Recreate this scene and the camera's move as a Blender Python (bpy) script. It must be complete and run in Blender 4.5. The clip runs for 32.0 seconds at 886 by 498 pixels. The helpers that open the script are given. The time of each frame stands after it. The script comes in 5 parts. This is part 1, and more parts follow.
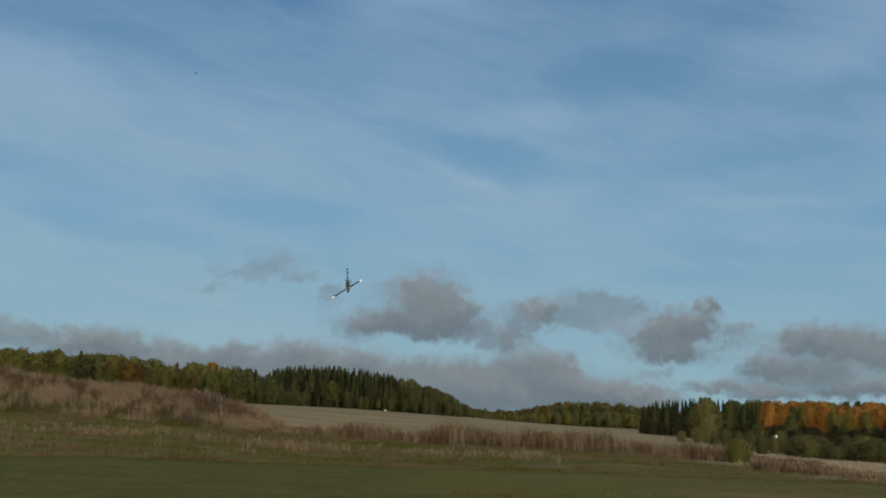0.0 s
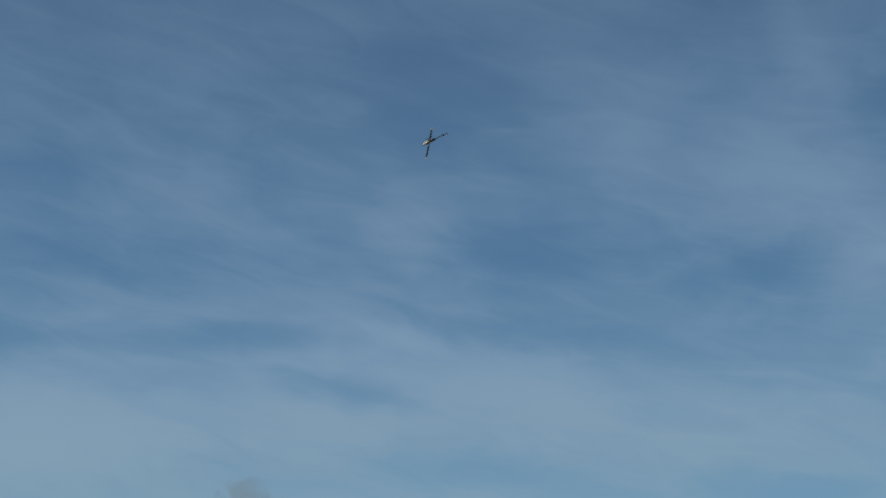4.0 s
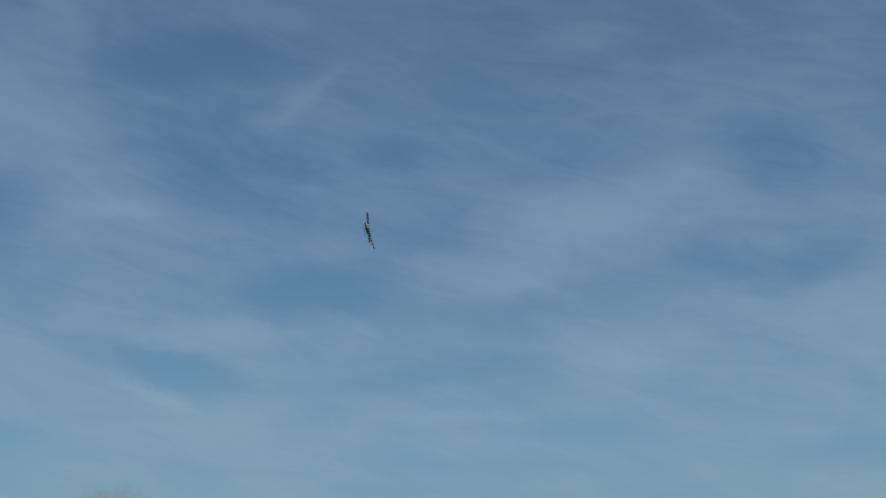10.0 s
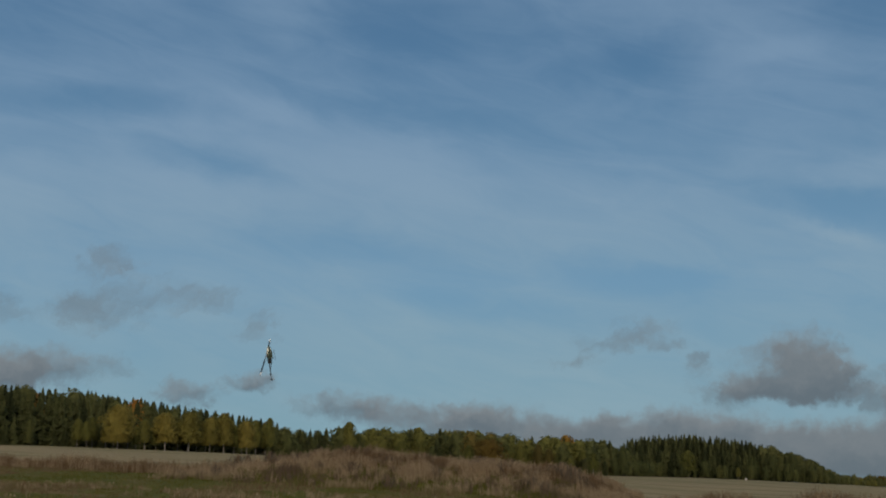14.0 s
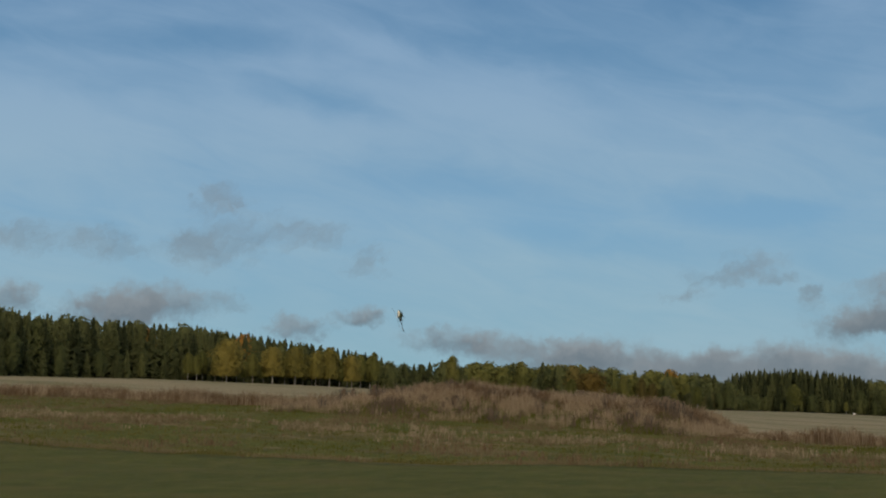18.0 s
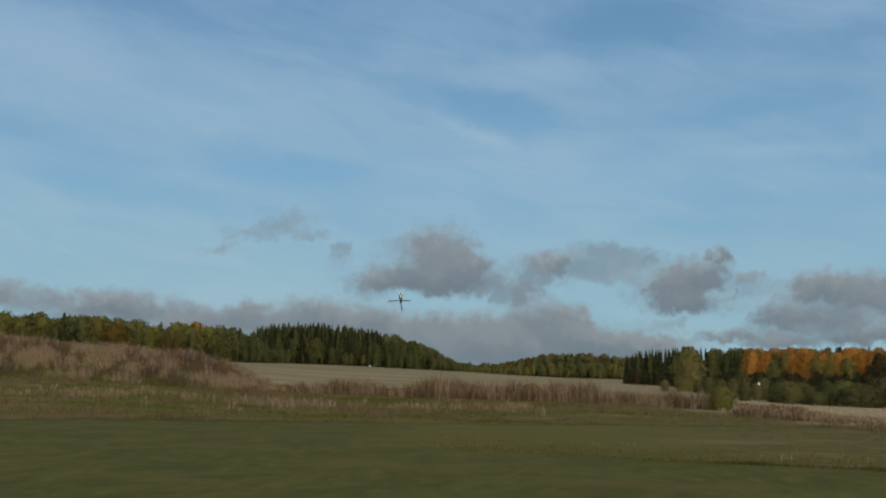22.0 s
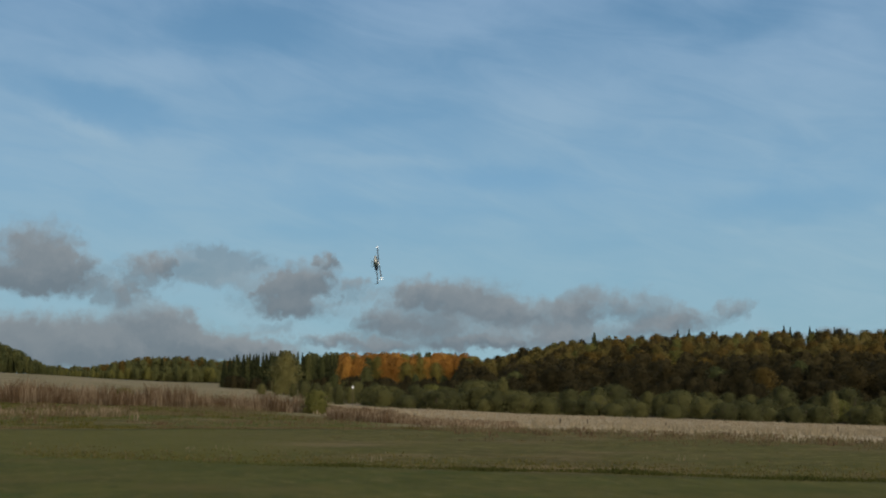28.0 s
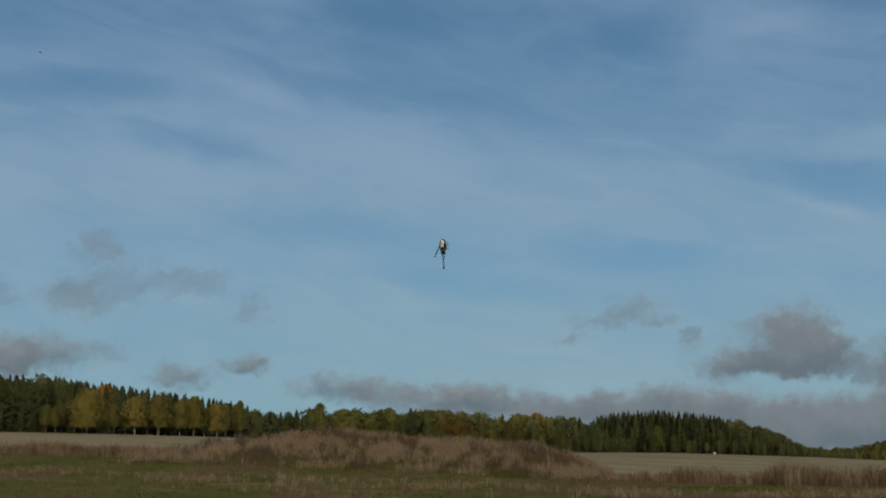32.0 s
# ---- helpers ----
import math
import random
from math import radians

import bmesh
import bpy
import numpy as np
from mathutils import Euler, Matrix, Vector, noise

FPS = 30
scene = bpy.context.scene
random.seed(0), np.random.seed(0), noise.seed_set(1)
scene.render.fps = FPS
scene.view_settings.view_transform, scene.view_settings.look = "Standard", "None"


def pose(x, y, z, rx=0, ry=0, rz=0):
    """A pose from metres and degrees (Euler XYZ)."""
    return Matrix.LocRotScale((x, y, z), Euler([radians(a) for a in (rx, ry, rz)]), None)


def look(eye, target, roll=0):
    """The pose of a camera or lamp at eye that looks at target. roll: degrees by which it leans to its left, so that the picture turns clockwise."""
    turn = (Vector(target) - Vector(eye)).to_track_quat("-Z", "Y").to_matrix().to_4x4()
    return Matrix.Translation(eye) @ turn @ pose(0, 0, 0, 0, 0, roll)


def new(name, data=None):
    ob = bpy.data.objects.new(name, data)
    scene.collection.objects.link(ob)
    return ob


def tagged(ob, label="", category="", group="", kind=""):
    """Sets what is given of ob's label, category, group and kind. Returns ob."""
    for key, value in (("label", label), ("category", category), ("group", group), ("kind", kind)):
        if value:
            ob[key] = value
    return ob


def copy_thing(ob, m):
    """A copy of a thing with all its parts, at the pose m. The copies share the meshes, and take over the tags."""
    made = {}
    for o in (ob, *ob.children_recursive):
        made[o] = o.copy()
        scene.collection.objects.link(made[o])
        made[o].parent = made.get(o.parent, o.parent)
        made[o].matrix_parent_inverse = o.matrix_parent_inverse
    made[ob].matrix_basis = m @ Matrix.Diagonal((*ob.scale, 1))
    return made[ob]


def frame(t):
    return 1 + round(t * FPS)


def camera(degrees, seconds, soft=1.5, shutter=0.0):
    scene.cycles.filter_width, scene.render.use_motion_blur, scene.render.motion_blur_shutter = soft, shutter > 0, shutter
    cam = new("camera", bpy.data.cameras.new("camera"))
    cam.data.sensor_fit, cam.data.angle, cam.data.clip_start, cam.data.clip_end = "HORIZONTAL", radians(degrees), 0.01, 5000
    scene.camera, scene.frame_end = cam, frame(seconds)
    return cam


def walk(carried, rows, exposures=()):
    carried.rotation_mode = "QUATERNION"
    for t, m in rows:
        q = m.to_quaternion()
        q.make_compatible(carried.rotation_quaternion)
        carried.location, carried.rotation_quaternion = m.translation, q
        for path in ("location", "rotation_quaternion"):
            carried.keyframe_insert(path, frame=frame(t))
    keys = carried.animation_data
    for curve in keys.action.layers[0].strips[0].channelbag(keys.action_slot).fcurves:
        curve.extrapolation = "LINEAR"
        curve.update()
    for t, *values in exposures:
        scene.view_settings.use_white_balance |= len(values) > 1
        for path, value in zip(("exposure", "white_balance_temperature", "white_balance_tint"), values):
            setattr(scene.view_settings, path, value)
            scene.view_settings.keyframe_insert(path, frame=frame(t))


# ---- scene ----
# The camera is held at eye height on a mown flying field and only turns.
EYE = Vector((0, 0, 1.65))
cam = camera(38.11, 32.0, soft=2.1)
# seconds, heading to the right of north (+y), tilt up, lean
AIM = [
    (0.0, -1.47, 7.64, 1.79),
    (0.5, -7.24, 7.96, 1.98),
    (1.0, -13.97, 7.99, 2.20),
    (1.5, -20.50, 7.93, 1.75),
    (2.0, -24.74, 8.77, 0.91),
    (2.5, -25.24, 11.17, -0.67),
    (3.0, -28.61, 13.75, -1.33),
    (3.2, -28.51, 14.76, -1.33),
    (3.5, -27.01, 17.04, -1.23),
    (5.5, -11.44, 24.40, -1.11),
    (6.0, -7.35, 24.44, -1.01),
    (6.5, -3.58, 24.75, -0.95),
    (7.0, 0.39, 24.56, -0.92),
    (7.5, 2.59, 24.57, -0.91),
    (8.0, 4.21, 24.97, -0.92),
    (8.5, 8.36, 24.85, -0.98),
    (9.0, 12.09, 22.27, -0.98),
    (9.5, 14.91, 19.59, -0.97),
    (10.0, 13.05, 17.36, -0.99),
    (10.5, 9.77, 14.85, -1.16),
    (11.0, 7.25, 13.09, -1.23),
    (11.5, 3.95, 11.57, -0.95),
    (12.0, 0.30, 11.42, -0.70),
    (12.5, -4.74, 10.85, -0.63),
    (13.0, -8.55, 10.43, -0.34),
    (13.5, -12.54, 10.89, 0.06),
    (14.0, -16.96, 10.48, 0.42),
    (14.5, -22.16, 8.92, 0.93),
    (16.5, -22.78, 6.42, 0.99),
    (17.0, -22.33, 6.77, 0.65),
    (17.5, -22.03, 7.34, 0.64),
    (18.0, -21.52, 7.53, 0.65),
    (18.5, -18.44, 7.03, 0.34),
    (19.0, -9.70, 5.81, -0.10),
    (19.5, -4.87, 5.48, -0.21),
    (20.0, -2.02, 5.19, 0.03),
    (20.5, 0.92, 5.16, 0.16),
    (21.0, 1.12, 5.30, 0.46),
    (21.5, -0.57, 5.48, 0.68),
    (22.0, -0.62, 5.64, 0.57),
    (22.5, 2.11, 5.67, 0.47),
    (23.0, 6.56, 5.63, 0.29),
    (23.5, 9.13, 5.60, 0.30),
    (24.0, 7.66, 5.58, 0.35),
    (24.5, 7.10, 5.69, 0.15),
    (25.0, 7.26, 5.97, -0.03),
    (25.5, 10.66, 6.18, -0.29),
    (26.0, 17.97, 6.27, -0.17),
    (26.5, 20.25, 6.25, 0.33),
    (28.5, 14.73, 5.96, 0.88),
    (29.0, 11.36, 6.05, 1.14),
    (29.5, 6.51, 6.25, 0.88),
    (30.0, 1.78, 6.58, 0.75),
    (30.5, -3.35, 7.13, 0.55),
    (31.0, -8.88, 7.90, -0.29),
    (31.5, -14.05, 8.63, -0.39),
    (32.0, -15.52, 9.57, -0.58),
]


def aim(heading, tilt, lean):
    a, e = radians(heading), radians(tilt)
    way = Vector((math.sin(a) * math.cos(e), math.cos(a) * math.cos(e), math.sin(e)))
    return look(EYE, EYE + way, lean)


walk(cam, [(t, aim(h, e, r)) for t, h, e, r in AIM], exposures=[(0, -0.03), (1, -0.08), (2, -0.02), (3, -0.28), (3.5, -0.3), (5.5, -0.12), (8, -0.1), (9, -0.06), (10, -0.24), (11, -0.35), (12, -0.36), (13, -0.28), (14, -0.28), (14.5, -0.18), (17, 0.08), (18, 0.02), (19, -0.04), (20, 0.12), (21, 0.12), (23, 0.12), (25, 0.13), (26, 0.04), (29, 0.1), (30, 0.1), (31, -0.08), (32, -0.2)])

# ---- world and sun ----
SUN_HEADING, SUN_HEIGHT = 158, 30   # degrees: behind the camera, low autumn sun through thin cloud
world = bpy.data.worlds.new("autumn_sky")
scene.world = world
world.use_nodes = True
wn, wl = world.node_tree.nodes, world.node_tree.links
sky = wn.new("ShaderNodeTexSky")
sky.sky_type, sky.sun_disc = "NISHITA", False
sky.sun_elevation, sky.sun_rotation = radians(SUN_HEIGHT), radians(SUN_HEADING)
sky.air_density, sky.dust_density, sky.ozone_density, sky.altitude = 1.0, 0.3, 2.6, 100
wl.new(sky.outputs[0], wn["Background"].inputs[0])
wn["Background"].inputs[1].default_value = 0.08

sun = new("sun", bpy.data.lights.new("sun", "SUN"))
sun.data.energy, sun.data.angle, sun.data.color = 5.0, radians(8), (1.0, 0.84, 0.62)
sa, se = radians(SUN_HEADING), radians(SUN_HEIGHT)
sun.matrix_world = look(Vector((math.sin(sa) * math.cos(se), math.cos(sa) * math.cos(se), math.sin(se))) * 100, (0, 0, 0))


# ---- material helpers ----
class Nodes:
    """A small wrapper to write node trees as expressions."""

    def __init__(self, name):
        self.mat = bpy.data.materials.new(name)
        self.mat.use_nodes = True
        self.tree = self.mat.node_tree
        self.bsdf = self.tree.nodes["Principled BSDF"]
        self.out = self.tree.nodes["Material Output"]

    def add(self, kind, ins=(), **props):
        nd = self.tree.nodes.new("ShaderNode" + kind)
        if "operation" in props:
            nd.operation = props["operation"]
        if "data_type" in props:
            nd.data_type = props["data_type"]
        if "interpolation_type" in props:
            nd.interpolation_type = props["interpolation_type"]
        if "rotation_type" in props:
            nd.rotation_type = props["rotation_type"]
        for k, v in (ins.items() if isinstance(ins, dict) else enumerate(ins)):
            if v is None:
                continue
            if isinstance(v, bpy.types.NodeSocket):
                self.tree.links.new(v, nd.inputs[k])
            else:
                nd.inputs[k].default_value = v
        return nd

    def math(self, op, a, b=None, c=None):
        return self.add("Math", (a, b, c), operation=op).outputs[0]

    def noise(self, vec, scale, detail=3, rough=0.55, distort=0.0):
        return self.add("TexNoise", {"Vector": vec, "Scale": scale, "Detail": detail, "Roughness": rough, "Distortion": distort}).outputs[0]

    def step(self, v, lo, hi, to0=0.0, to1=1.0):
        return self.add("MapRange", (v, lo, hi, to0, to1), interpolation_type="SMOOTHSTEP").outputs[0]

    def mix(self, f, a, b):
        nd = self.add("Mix", {0: f}, data_type="RGBA")
        for k, v in ((6, a), (7, b)):
            if isinstance(v, bpy.types.NodeSocket):
                self.tree.links.new(v, nd.inputs[k])
            else:
                nd.inputs[k].default_value = (*v, 1)
        return nd.outputs[2]

    def ramp(self, f, stops):
        nd = self.add("ValToRGB", (f,))
        el = nd.color_ramp.elements
        while len(el) < len(stops):
            el.new(0.5)
        for e, (p, c) in zip(el, stops):
            e.position, e.color = p, (*c, 1)
        return nd.outputs[0]

    def coords(self, which="Object"):
        return self.add("TexCoord").outputs[which]

    def done(self, color=None, rough=0.8, metal=0.0, bump=None, bump_d=0.02, spec=0.3):
        if color is not None:
            if isinstance(color, bpy.types.NodeSocket):
                self.tree.links.new(color, self.bsdf.inputs["Base Color"])
            else:
                self.bsdf.inputs["Base Color"].default_value = (*color, 1)
        if isinstance(rough, bpy.types.NodeSocket):
            self.tree.links.new(rough, self.bsdf.inputs["Roughness"])
        else:
            self.bsdf.inputs["Roughness"].default_value = rough
        self.bsdf.inputs["Metallic"].default_value = metal
        self.bsdf.inputs["Specular IOR Level"].default_value = spec
        if bump is not None:
            b = self.add("Bump", {"Height": bump, "Distance": bump_d, "Strength": 0.8})
            self.tree.links.new(b.outputs[0], self.bsdf.inputs["Normal"])
        return self.mat


def leaf_material(name, dark, mid, light):
    """Foliage: each clump and each tree takes its own tone between three."""
    n = Nodes(name)
    isl = n.add("NewGeometry").outputs["Random Per Island"]
    obj = n.add("ObjectInfo").outputs["Random"]
    patch = n.noise(n.add("NewGeometry").outputs["Position"], 0.35, 3)
    f = n.math("ADD", n.math("MULTIPLY", isl, 0.3), n.math("MULTIPLY", obj, 0.44))
    f = n.math("ADD", f, n.math("MULTIPLY", patch, 0.4))
    col = n.ramp(f, [(0.12, dark), (0.5, mid), (0.9, light)])
    n.done(col, 0.75, spec=0.15)
    tr = n.add("BsdfTranslucent", (col,))
    mx = n.add("MixShader", (0.5, n.bsdf.outputs[0], tr.outputs[0]))
    n.tree.links.new(mx.outputs[0], n.out.inputs[0])
    return n.mat


def plain_material(name, a, b, scale=6.0, rough=0.6, metal=0.0, spec=0.3, bump=0.0):
    """A surface of two near tones mottled by noise at two scales."""
    n = Nodes(name)
    co = n.coords()
    f = n.math("ADD", n.math("MULTIPLY", n.noise(co, scale, 4), 0.6), n.math("MULTIPLY", n.noise(co, scale * 7, 3), 0.4))
    return n.done(n.mix(n.step(f, 0.35, 0.65), a, b), rough, metal, f if bump else None, bump, spec)


M_SPRUCE = leaf_material("spruce_needles", (0.0322, 0.0403, 0.0184), (0.0471, 0.0575, 0.0247), (0.0759, 0.0851, 0.0345))
M_FIR = leaf_material("lighter_conifer_needles", (0.06147, 0.07183, 0.03142), (0.09414, 0.1051, 0.04277), (0.1411, 0.1503, 0.05993))
M_OCHRE = leaf_material("ochre_autumn_leaves", (0.08108, 0.06976, 0.02264), (0.1253, 0.1041, 0.03235), (0.1904, 0.1493, 0.04399))
M_PALE = leaf_material("pale_birch_leaves", (0.105, 0.103, 0.037), (0.152, 0.146, 0.053), (0.215, 0.2, 0.076))
M_PINE = leaf_material("mixed_green_leaves", (0.05959, 0.07281, 0.02887), (0.09582, 0.108, 0.04063), (0.149, 0.1512, 0.05437))
M_BIRCH = leaf_material("yellowing_leaves", (0.0854, 0.093, 0.0273), (0.1318, 0.1352, 0.0378), (0.1952, 0.1835, 0.0518))
M_GOLD = leaf_material("golden_leaves", (0.1242, 0.114, 0.0312), (0.189, 0.1653, 0.0429), (0.2808, 0.228, 0.0585))
M_ORANGE = leaf_material("orange_leaves", (0.2086, 0.1098, 0.0287), (0.3478, 0.1754, 0.0394), (0.5008, 0.2745, 0.0628))
M_AMBER = leaf_material("amber_leaves", (0.17, 0.105, 0.026), (0.28, 0.172, 0.038), (0.4, 0.25, 0.055))
M_OLIVE = leaf_material("olive_autumn_leaves", (0.02928, 0.02677, 0.0128), (0.04776, 0.04055, 0.01681), (0.07704, 0.06043, 0.02241))
M_WILLOW = leaf_material("grey_green_willow_leaves", (0.05382, 0.05748, 0.0233), (0.08786, 0.09168, 0.03636), (0.1463, 0.1405, 0.04929))
M_RUSSET = leaf_material("russet_autumn_leaves", (0.06626, 0.0506, 0.01511), (0.1062, 0.07511, 0.02042), (0.1658, 0.1123, 0.02705))
M_THORN = leaf_material("bare_thorn_twigs", (0.0911, 0.0661, 0.0455), (0.1481, 0.1071, 0.0705), (0.2278, 0.1663, 0.1093))
M_BROWN = leaf_material("dry_brown_twigs", (0.07469, 0.04785, 0.02701), (0.16, 0.1047, 0.05803), (0.3041, 0.2043, 0.1201))
M_REED = leaf_material("dry_reed_straw", (0.1653, 0.1196, 0.072), (0.2793, 0.207, 0.1296), (0.456, 0.3565, 0.24))
M_DRY = leaf_material("pale_dry_grass", (0.1211, 0.0988, 0.0468), (0.1777, 0.1441, 0.0715), (0.25, 0.2058, 0.1109))
M_GRASS = leaf_material("rough_meadow_grass", (0.08404, 0.08129, 0.02079), (0.1246, 0.1118, 0.03003), (0.1829, 0.1423, 0.04851))
M_BARK = plain_material("dark_bark", (0.05, 0.04, 0.03), (0.11, 0.09, 0.07), 3.0, 0.9, bump=0.02)
M_SEDGE = leaf_material("fresh_green_sedge", (0.063, 0.0686, 0.0126), (0.0998, 0.1019, 0.018), (0.1522, 0.1372, 0.027))
M_STRAW = leaf_material("bleached_field_straw", (0.23, 0.185, 0.115), (0.3, 0.243, 0.155), (0.4, 0.33, 0.22))
M_LAWN = leaf_material("short_mown_grass", (0.0572, 0.0594, 0.0105), (0.088, 0.0848, 0.0168), (0.1375, 0.1166, 0.0315))
M_BIRCHBARK = plain_material("birch_bark", (0.12, 0.105, 0.09), (0.34, 0.32, 0.285), 2.5, 0.8, bump=0.01)


# ---- the lie of the land ----
RINGS = (0, 45, 100, 200, 430, 700, 1200, 4800)
LAND = {   # heading: height of the ground at each ring
    -60: (0, 0.2, 3.0, 6.5, 14.5, 20, 22, 10),
    -44: (0, 0.1, 2.6, 6.0, 14.2, 19, 22, 10),
    -34: (0, 0.0, 2.4, 5.5, 13.4, 17, 20, 10),
    -27: (0, 0.0, 2.2, 4.9, 11.9, 15, 18, 10),
    -21: (0, 0.0, 1.8, 4.0, 10.0, 14, 16, 10),
    -15: (0, 0.0, 1.4, 3.0, 7.6, 11.5, 14, 8),
    -10: (0, 0.0, 0.8, 2.0, 5.0, 8.2, 10, 6),
    -5: (0, 0.0, 0.2, 1.1, 4.0, 6.8, 8, 4),
    0: (0, 0.0, 0.0, 0.5, 2.2, 4.2, 4, 4),
    5: (0, 0.0, -0.15, -0.4, -0.4, 0.4, 2, 4),
    10: (0, 0.0, -0.5, -1.5, -2.9, -1.5, 2, 6),
    15: (0, 0.0, -0.8, -2.2, -2.5, 1, 5, 6),
    23: (0, 0.0, -1.3, -3.1, 3, 12, 15, 8),
    30: (0, 0.0, -1.5, -3.5, 6, 15, 17, 8),
    40: (0, 0.0, -1.7, -4.2, 6, 16, 18, 8),
    60: (0, 0.0, -1.7, -4.0, 5, 14, 16, 8),
    100: (0, 0.0, 0.0, 0.0, 2, 5, 8, 6),
}
HEADINGS = sorted(LAND)
HEIGHTS = np.array([LAND[h] for h in HEADINGS], float)


def smooth(u):
    u = min(max(u, 0.0), 1.0)
    return u * u * (3 - 2 * u)


def land(x, y):
    """The height of the ground at a place."""
    r, h = math.hypot(x, y), math.degrees(math.atan2(x, y))
    if abs(h) > 100:
        h = 100
    h = max(h, -60) if h < 0 else h
    col = [np.interp(h, HEADINGS, HEIGHTS[:, k]) for k in range(len(RINGS))]
    z = float(np.interp(r, RINGS, col))
    # the overgrown mound beside the field
    if -48 < x < -6 and 78 < y < 130:
        lie = float(np.interp(x, (-46.5, -44.5, -42.5, -40, -37, -34, -29, -25, -21.5, -19.2, -17.2, -16.2, -15), (0, 0.4, 1.0, 1.35, 1.95, 1.7, 1.5, 1.65, 1.5, 1.15, 0.7, 0.2, 0)))
        z += smooth((y - 80) / 15) * smooth((128 - y) / 25) * (lie + 0.35 * min(1, lie) * noise.noise(Vector((x * 0.21, y * 0.16, 9))))
    if r > 30:
        z += 0.10 * smooth((r - 30) / 30) * (noise.noise(Vector((x * 0.11, y * 0.11, 3))) + 0.6 * noise.noise(Vector((x * 0.35, y * 0.35, 7))))
    return z


def at(heading, r):
    a = radians(heading)
    return r * math.sin(a), r * math.cos(a)


def strip_y(x):
    """The line of tall weeds along the edge of the stubble field."""
    return 95 - 0.25 * max(0.0, min(x + 4, 24))


def ground_material():
    n = Nodes("grassland")
    co = n.coords()
    sep = n.add("SeparateXYZ", (co,))
    x, y = sep.outputs[0], sep.outputs[1]
    wob = n.noise(co, 0.35, 4)
    fine = n.noise(co, 2.2, 5, 0.65)
    grain = n.noise(co, 11.0, 4, 0.7)
    patch = n.noise(co, 0.45, 5, 0.6)
    wide = n.noise(co, 0.15, 4)
    # mown flying strip: swaths that run across, thatch, clippings and greener spots
    swath = n.noise(n.add("VectorMath", (co, (0.7, 0.4, 1)), operation="MULTIPLY").outputs[0], 1.0, 8, 0.72, 0.5)
    thatch = n.noise(n.add("VectorMath", (co, (2.6, 0.9, 1)), operation="MULTIPLY").outputs[0], 1.0, 6, 0.72, 0.3)
    mown = n.mix(n.step(swath, 0.36, 0.64), (0.06, 0.064, 0.0128), (0.084, 0.084, 0.0192))
    mown = n.mix(n.math("MULTIPLY", n.step(thatch, 0.52, 0.7), 0.75), mown, (0.132, 0.113, 0.039))
    mown = n.mix(n.math("MULTIPLY", n.step(thatch, 0.46, 0.32), 0.65), mown, (0.036, 0.043, 0.009))
    mown = n.mix(n.math("MULTIPLY", n.step(grain, 0.5, 0.8), 0.5), mown, (0.040, 0.046, 0.01))
    mown = n.mix(n.math("MULTIPLY", n.step(n.noise(co, 0.8, 5, 0.7), 0.52, 0.7), 0.6), mown, (0.040, 0.066, 0.011))
    mown = n.mix(n.math("MULTIPLY", n.step(n.noise(co, 0.28, 5, 0.65), 0.48, 0.66), 0.6), mown, (0.098, 0.083, 0.026))
    # rough meadow: brown, straw and green patches, drawn out across the slope
    drift = n.noise(n.add("VectorMath", (co, (0.09, 0.24, 1)), operation="MULTIPLY").outputs[0], 1.0, 5, 0.62, 0.5)
    rough = n.mix(n.step(patch, 0.35, 0.65), (0.066, 0.060, 0.016), (0.118, 0.092, 0.036))
    rough = n.mix(n.math("MULTIPLY", n.step(fine, 0.5, 0.72), 0.75), rough, (0.215, 0.166, 0.088))
    rough = n.mix(n.math("MULTIPLY", n.step(drift, 0.52, 0.64), 0.7), rough, (0.19, 0.142, 0.075))
    scorched = rough
    lush = n.mix(n.step(fine, 0.4, 0.7), (0.058, 0.066, 0.012), (0.116, 0.116, 0.024))
    rough = n.mix(n.step(n.math("MULTIPLY_ADD", wide, 0.5, n.math("MULTIPLY", drift, 0.5)), 0.57, 0.48), rough, lush)
    # stubble fields
    field = n.mix(n.step(fine, 0.35, 0.7), (0.19, 0.154, 0.088), (0.295, 0.24, 0.146))
    field = n.mix(n.math("MULTIPLY", n.step(n.noise(n.add("VectorMath", (co, (0.4, 1.3, 1)), operation="MULTIPLY").outputs[0], 0.05, 4), 0.46, 0.6), 0.75), field, (0.112, 0.112, 0.045))
    # the far edge of the mown strip, and the nearer edge where grass was left to the right
    bound = n.step(x, -17.0, -12.0, 42.2, 44.8)
    m1 = n.step(n.math("ADD", n.math("SUBTRACT", y, bound), n.math("MULTIPLY_ADD", wob, 2.0, -1.0)), -0.2, 0.2)
    d1 = n.math("ADD", n.math("MULTIPLY_ADD", x, 0.63, y), n.math("MULTIPLY_ADD", wob, 1.6, -29.2))
    left = n.math("MULTIPLY", n.step(d1, -0.2, 0.2), n.step(n.math("ADD", x, n.math("MULTIPLY", wob, 2)), -2.0, 0.5))
    # grass left standing: tussocks next to the line, shorter and yellower behind it, scorched further to the east
    tussock = n.step(n.math("MULTIPLY_ADD", patch, 5.0, d1), 9.5, 3.5)
    midc = n.mix(0.45, mown, (0.112, 0.102, 0.026))
    midc = n.mix(n.math("MULTIPLY", tussock, 0.8), midc, n.mix(0.65, rough, lush))
    midc = n.mix(n.step(n.math("ADD", x, n.math("MULTIPLY", wob, 4)), 6.0, 11.0), midc, n.mix(0.5, rough, scorched))
    col = n.mix(m1, n.mix(left, mown, midc), rough)
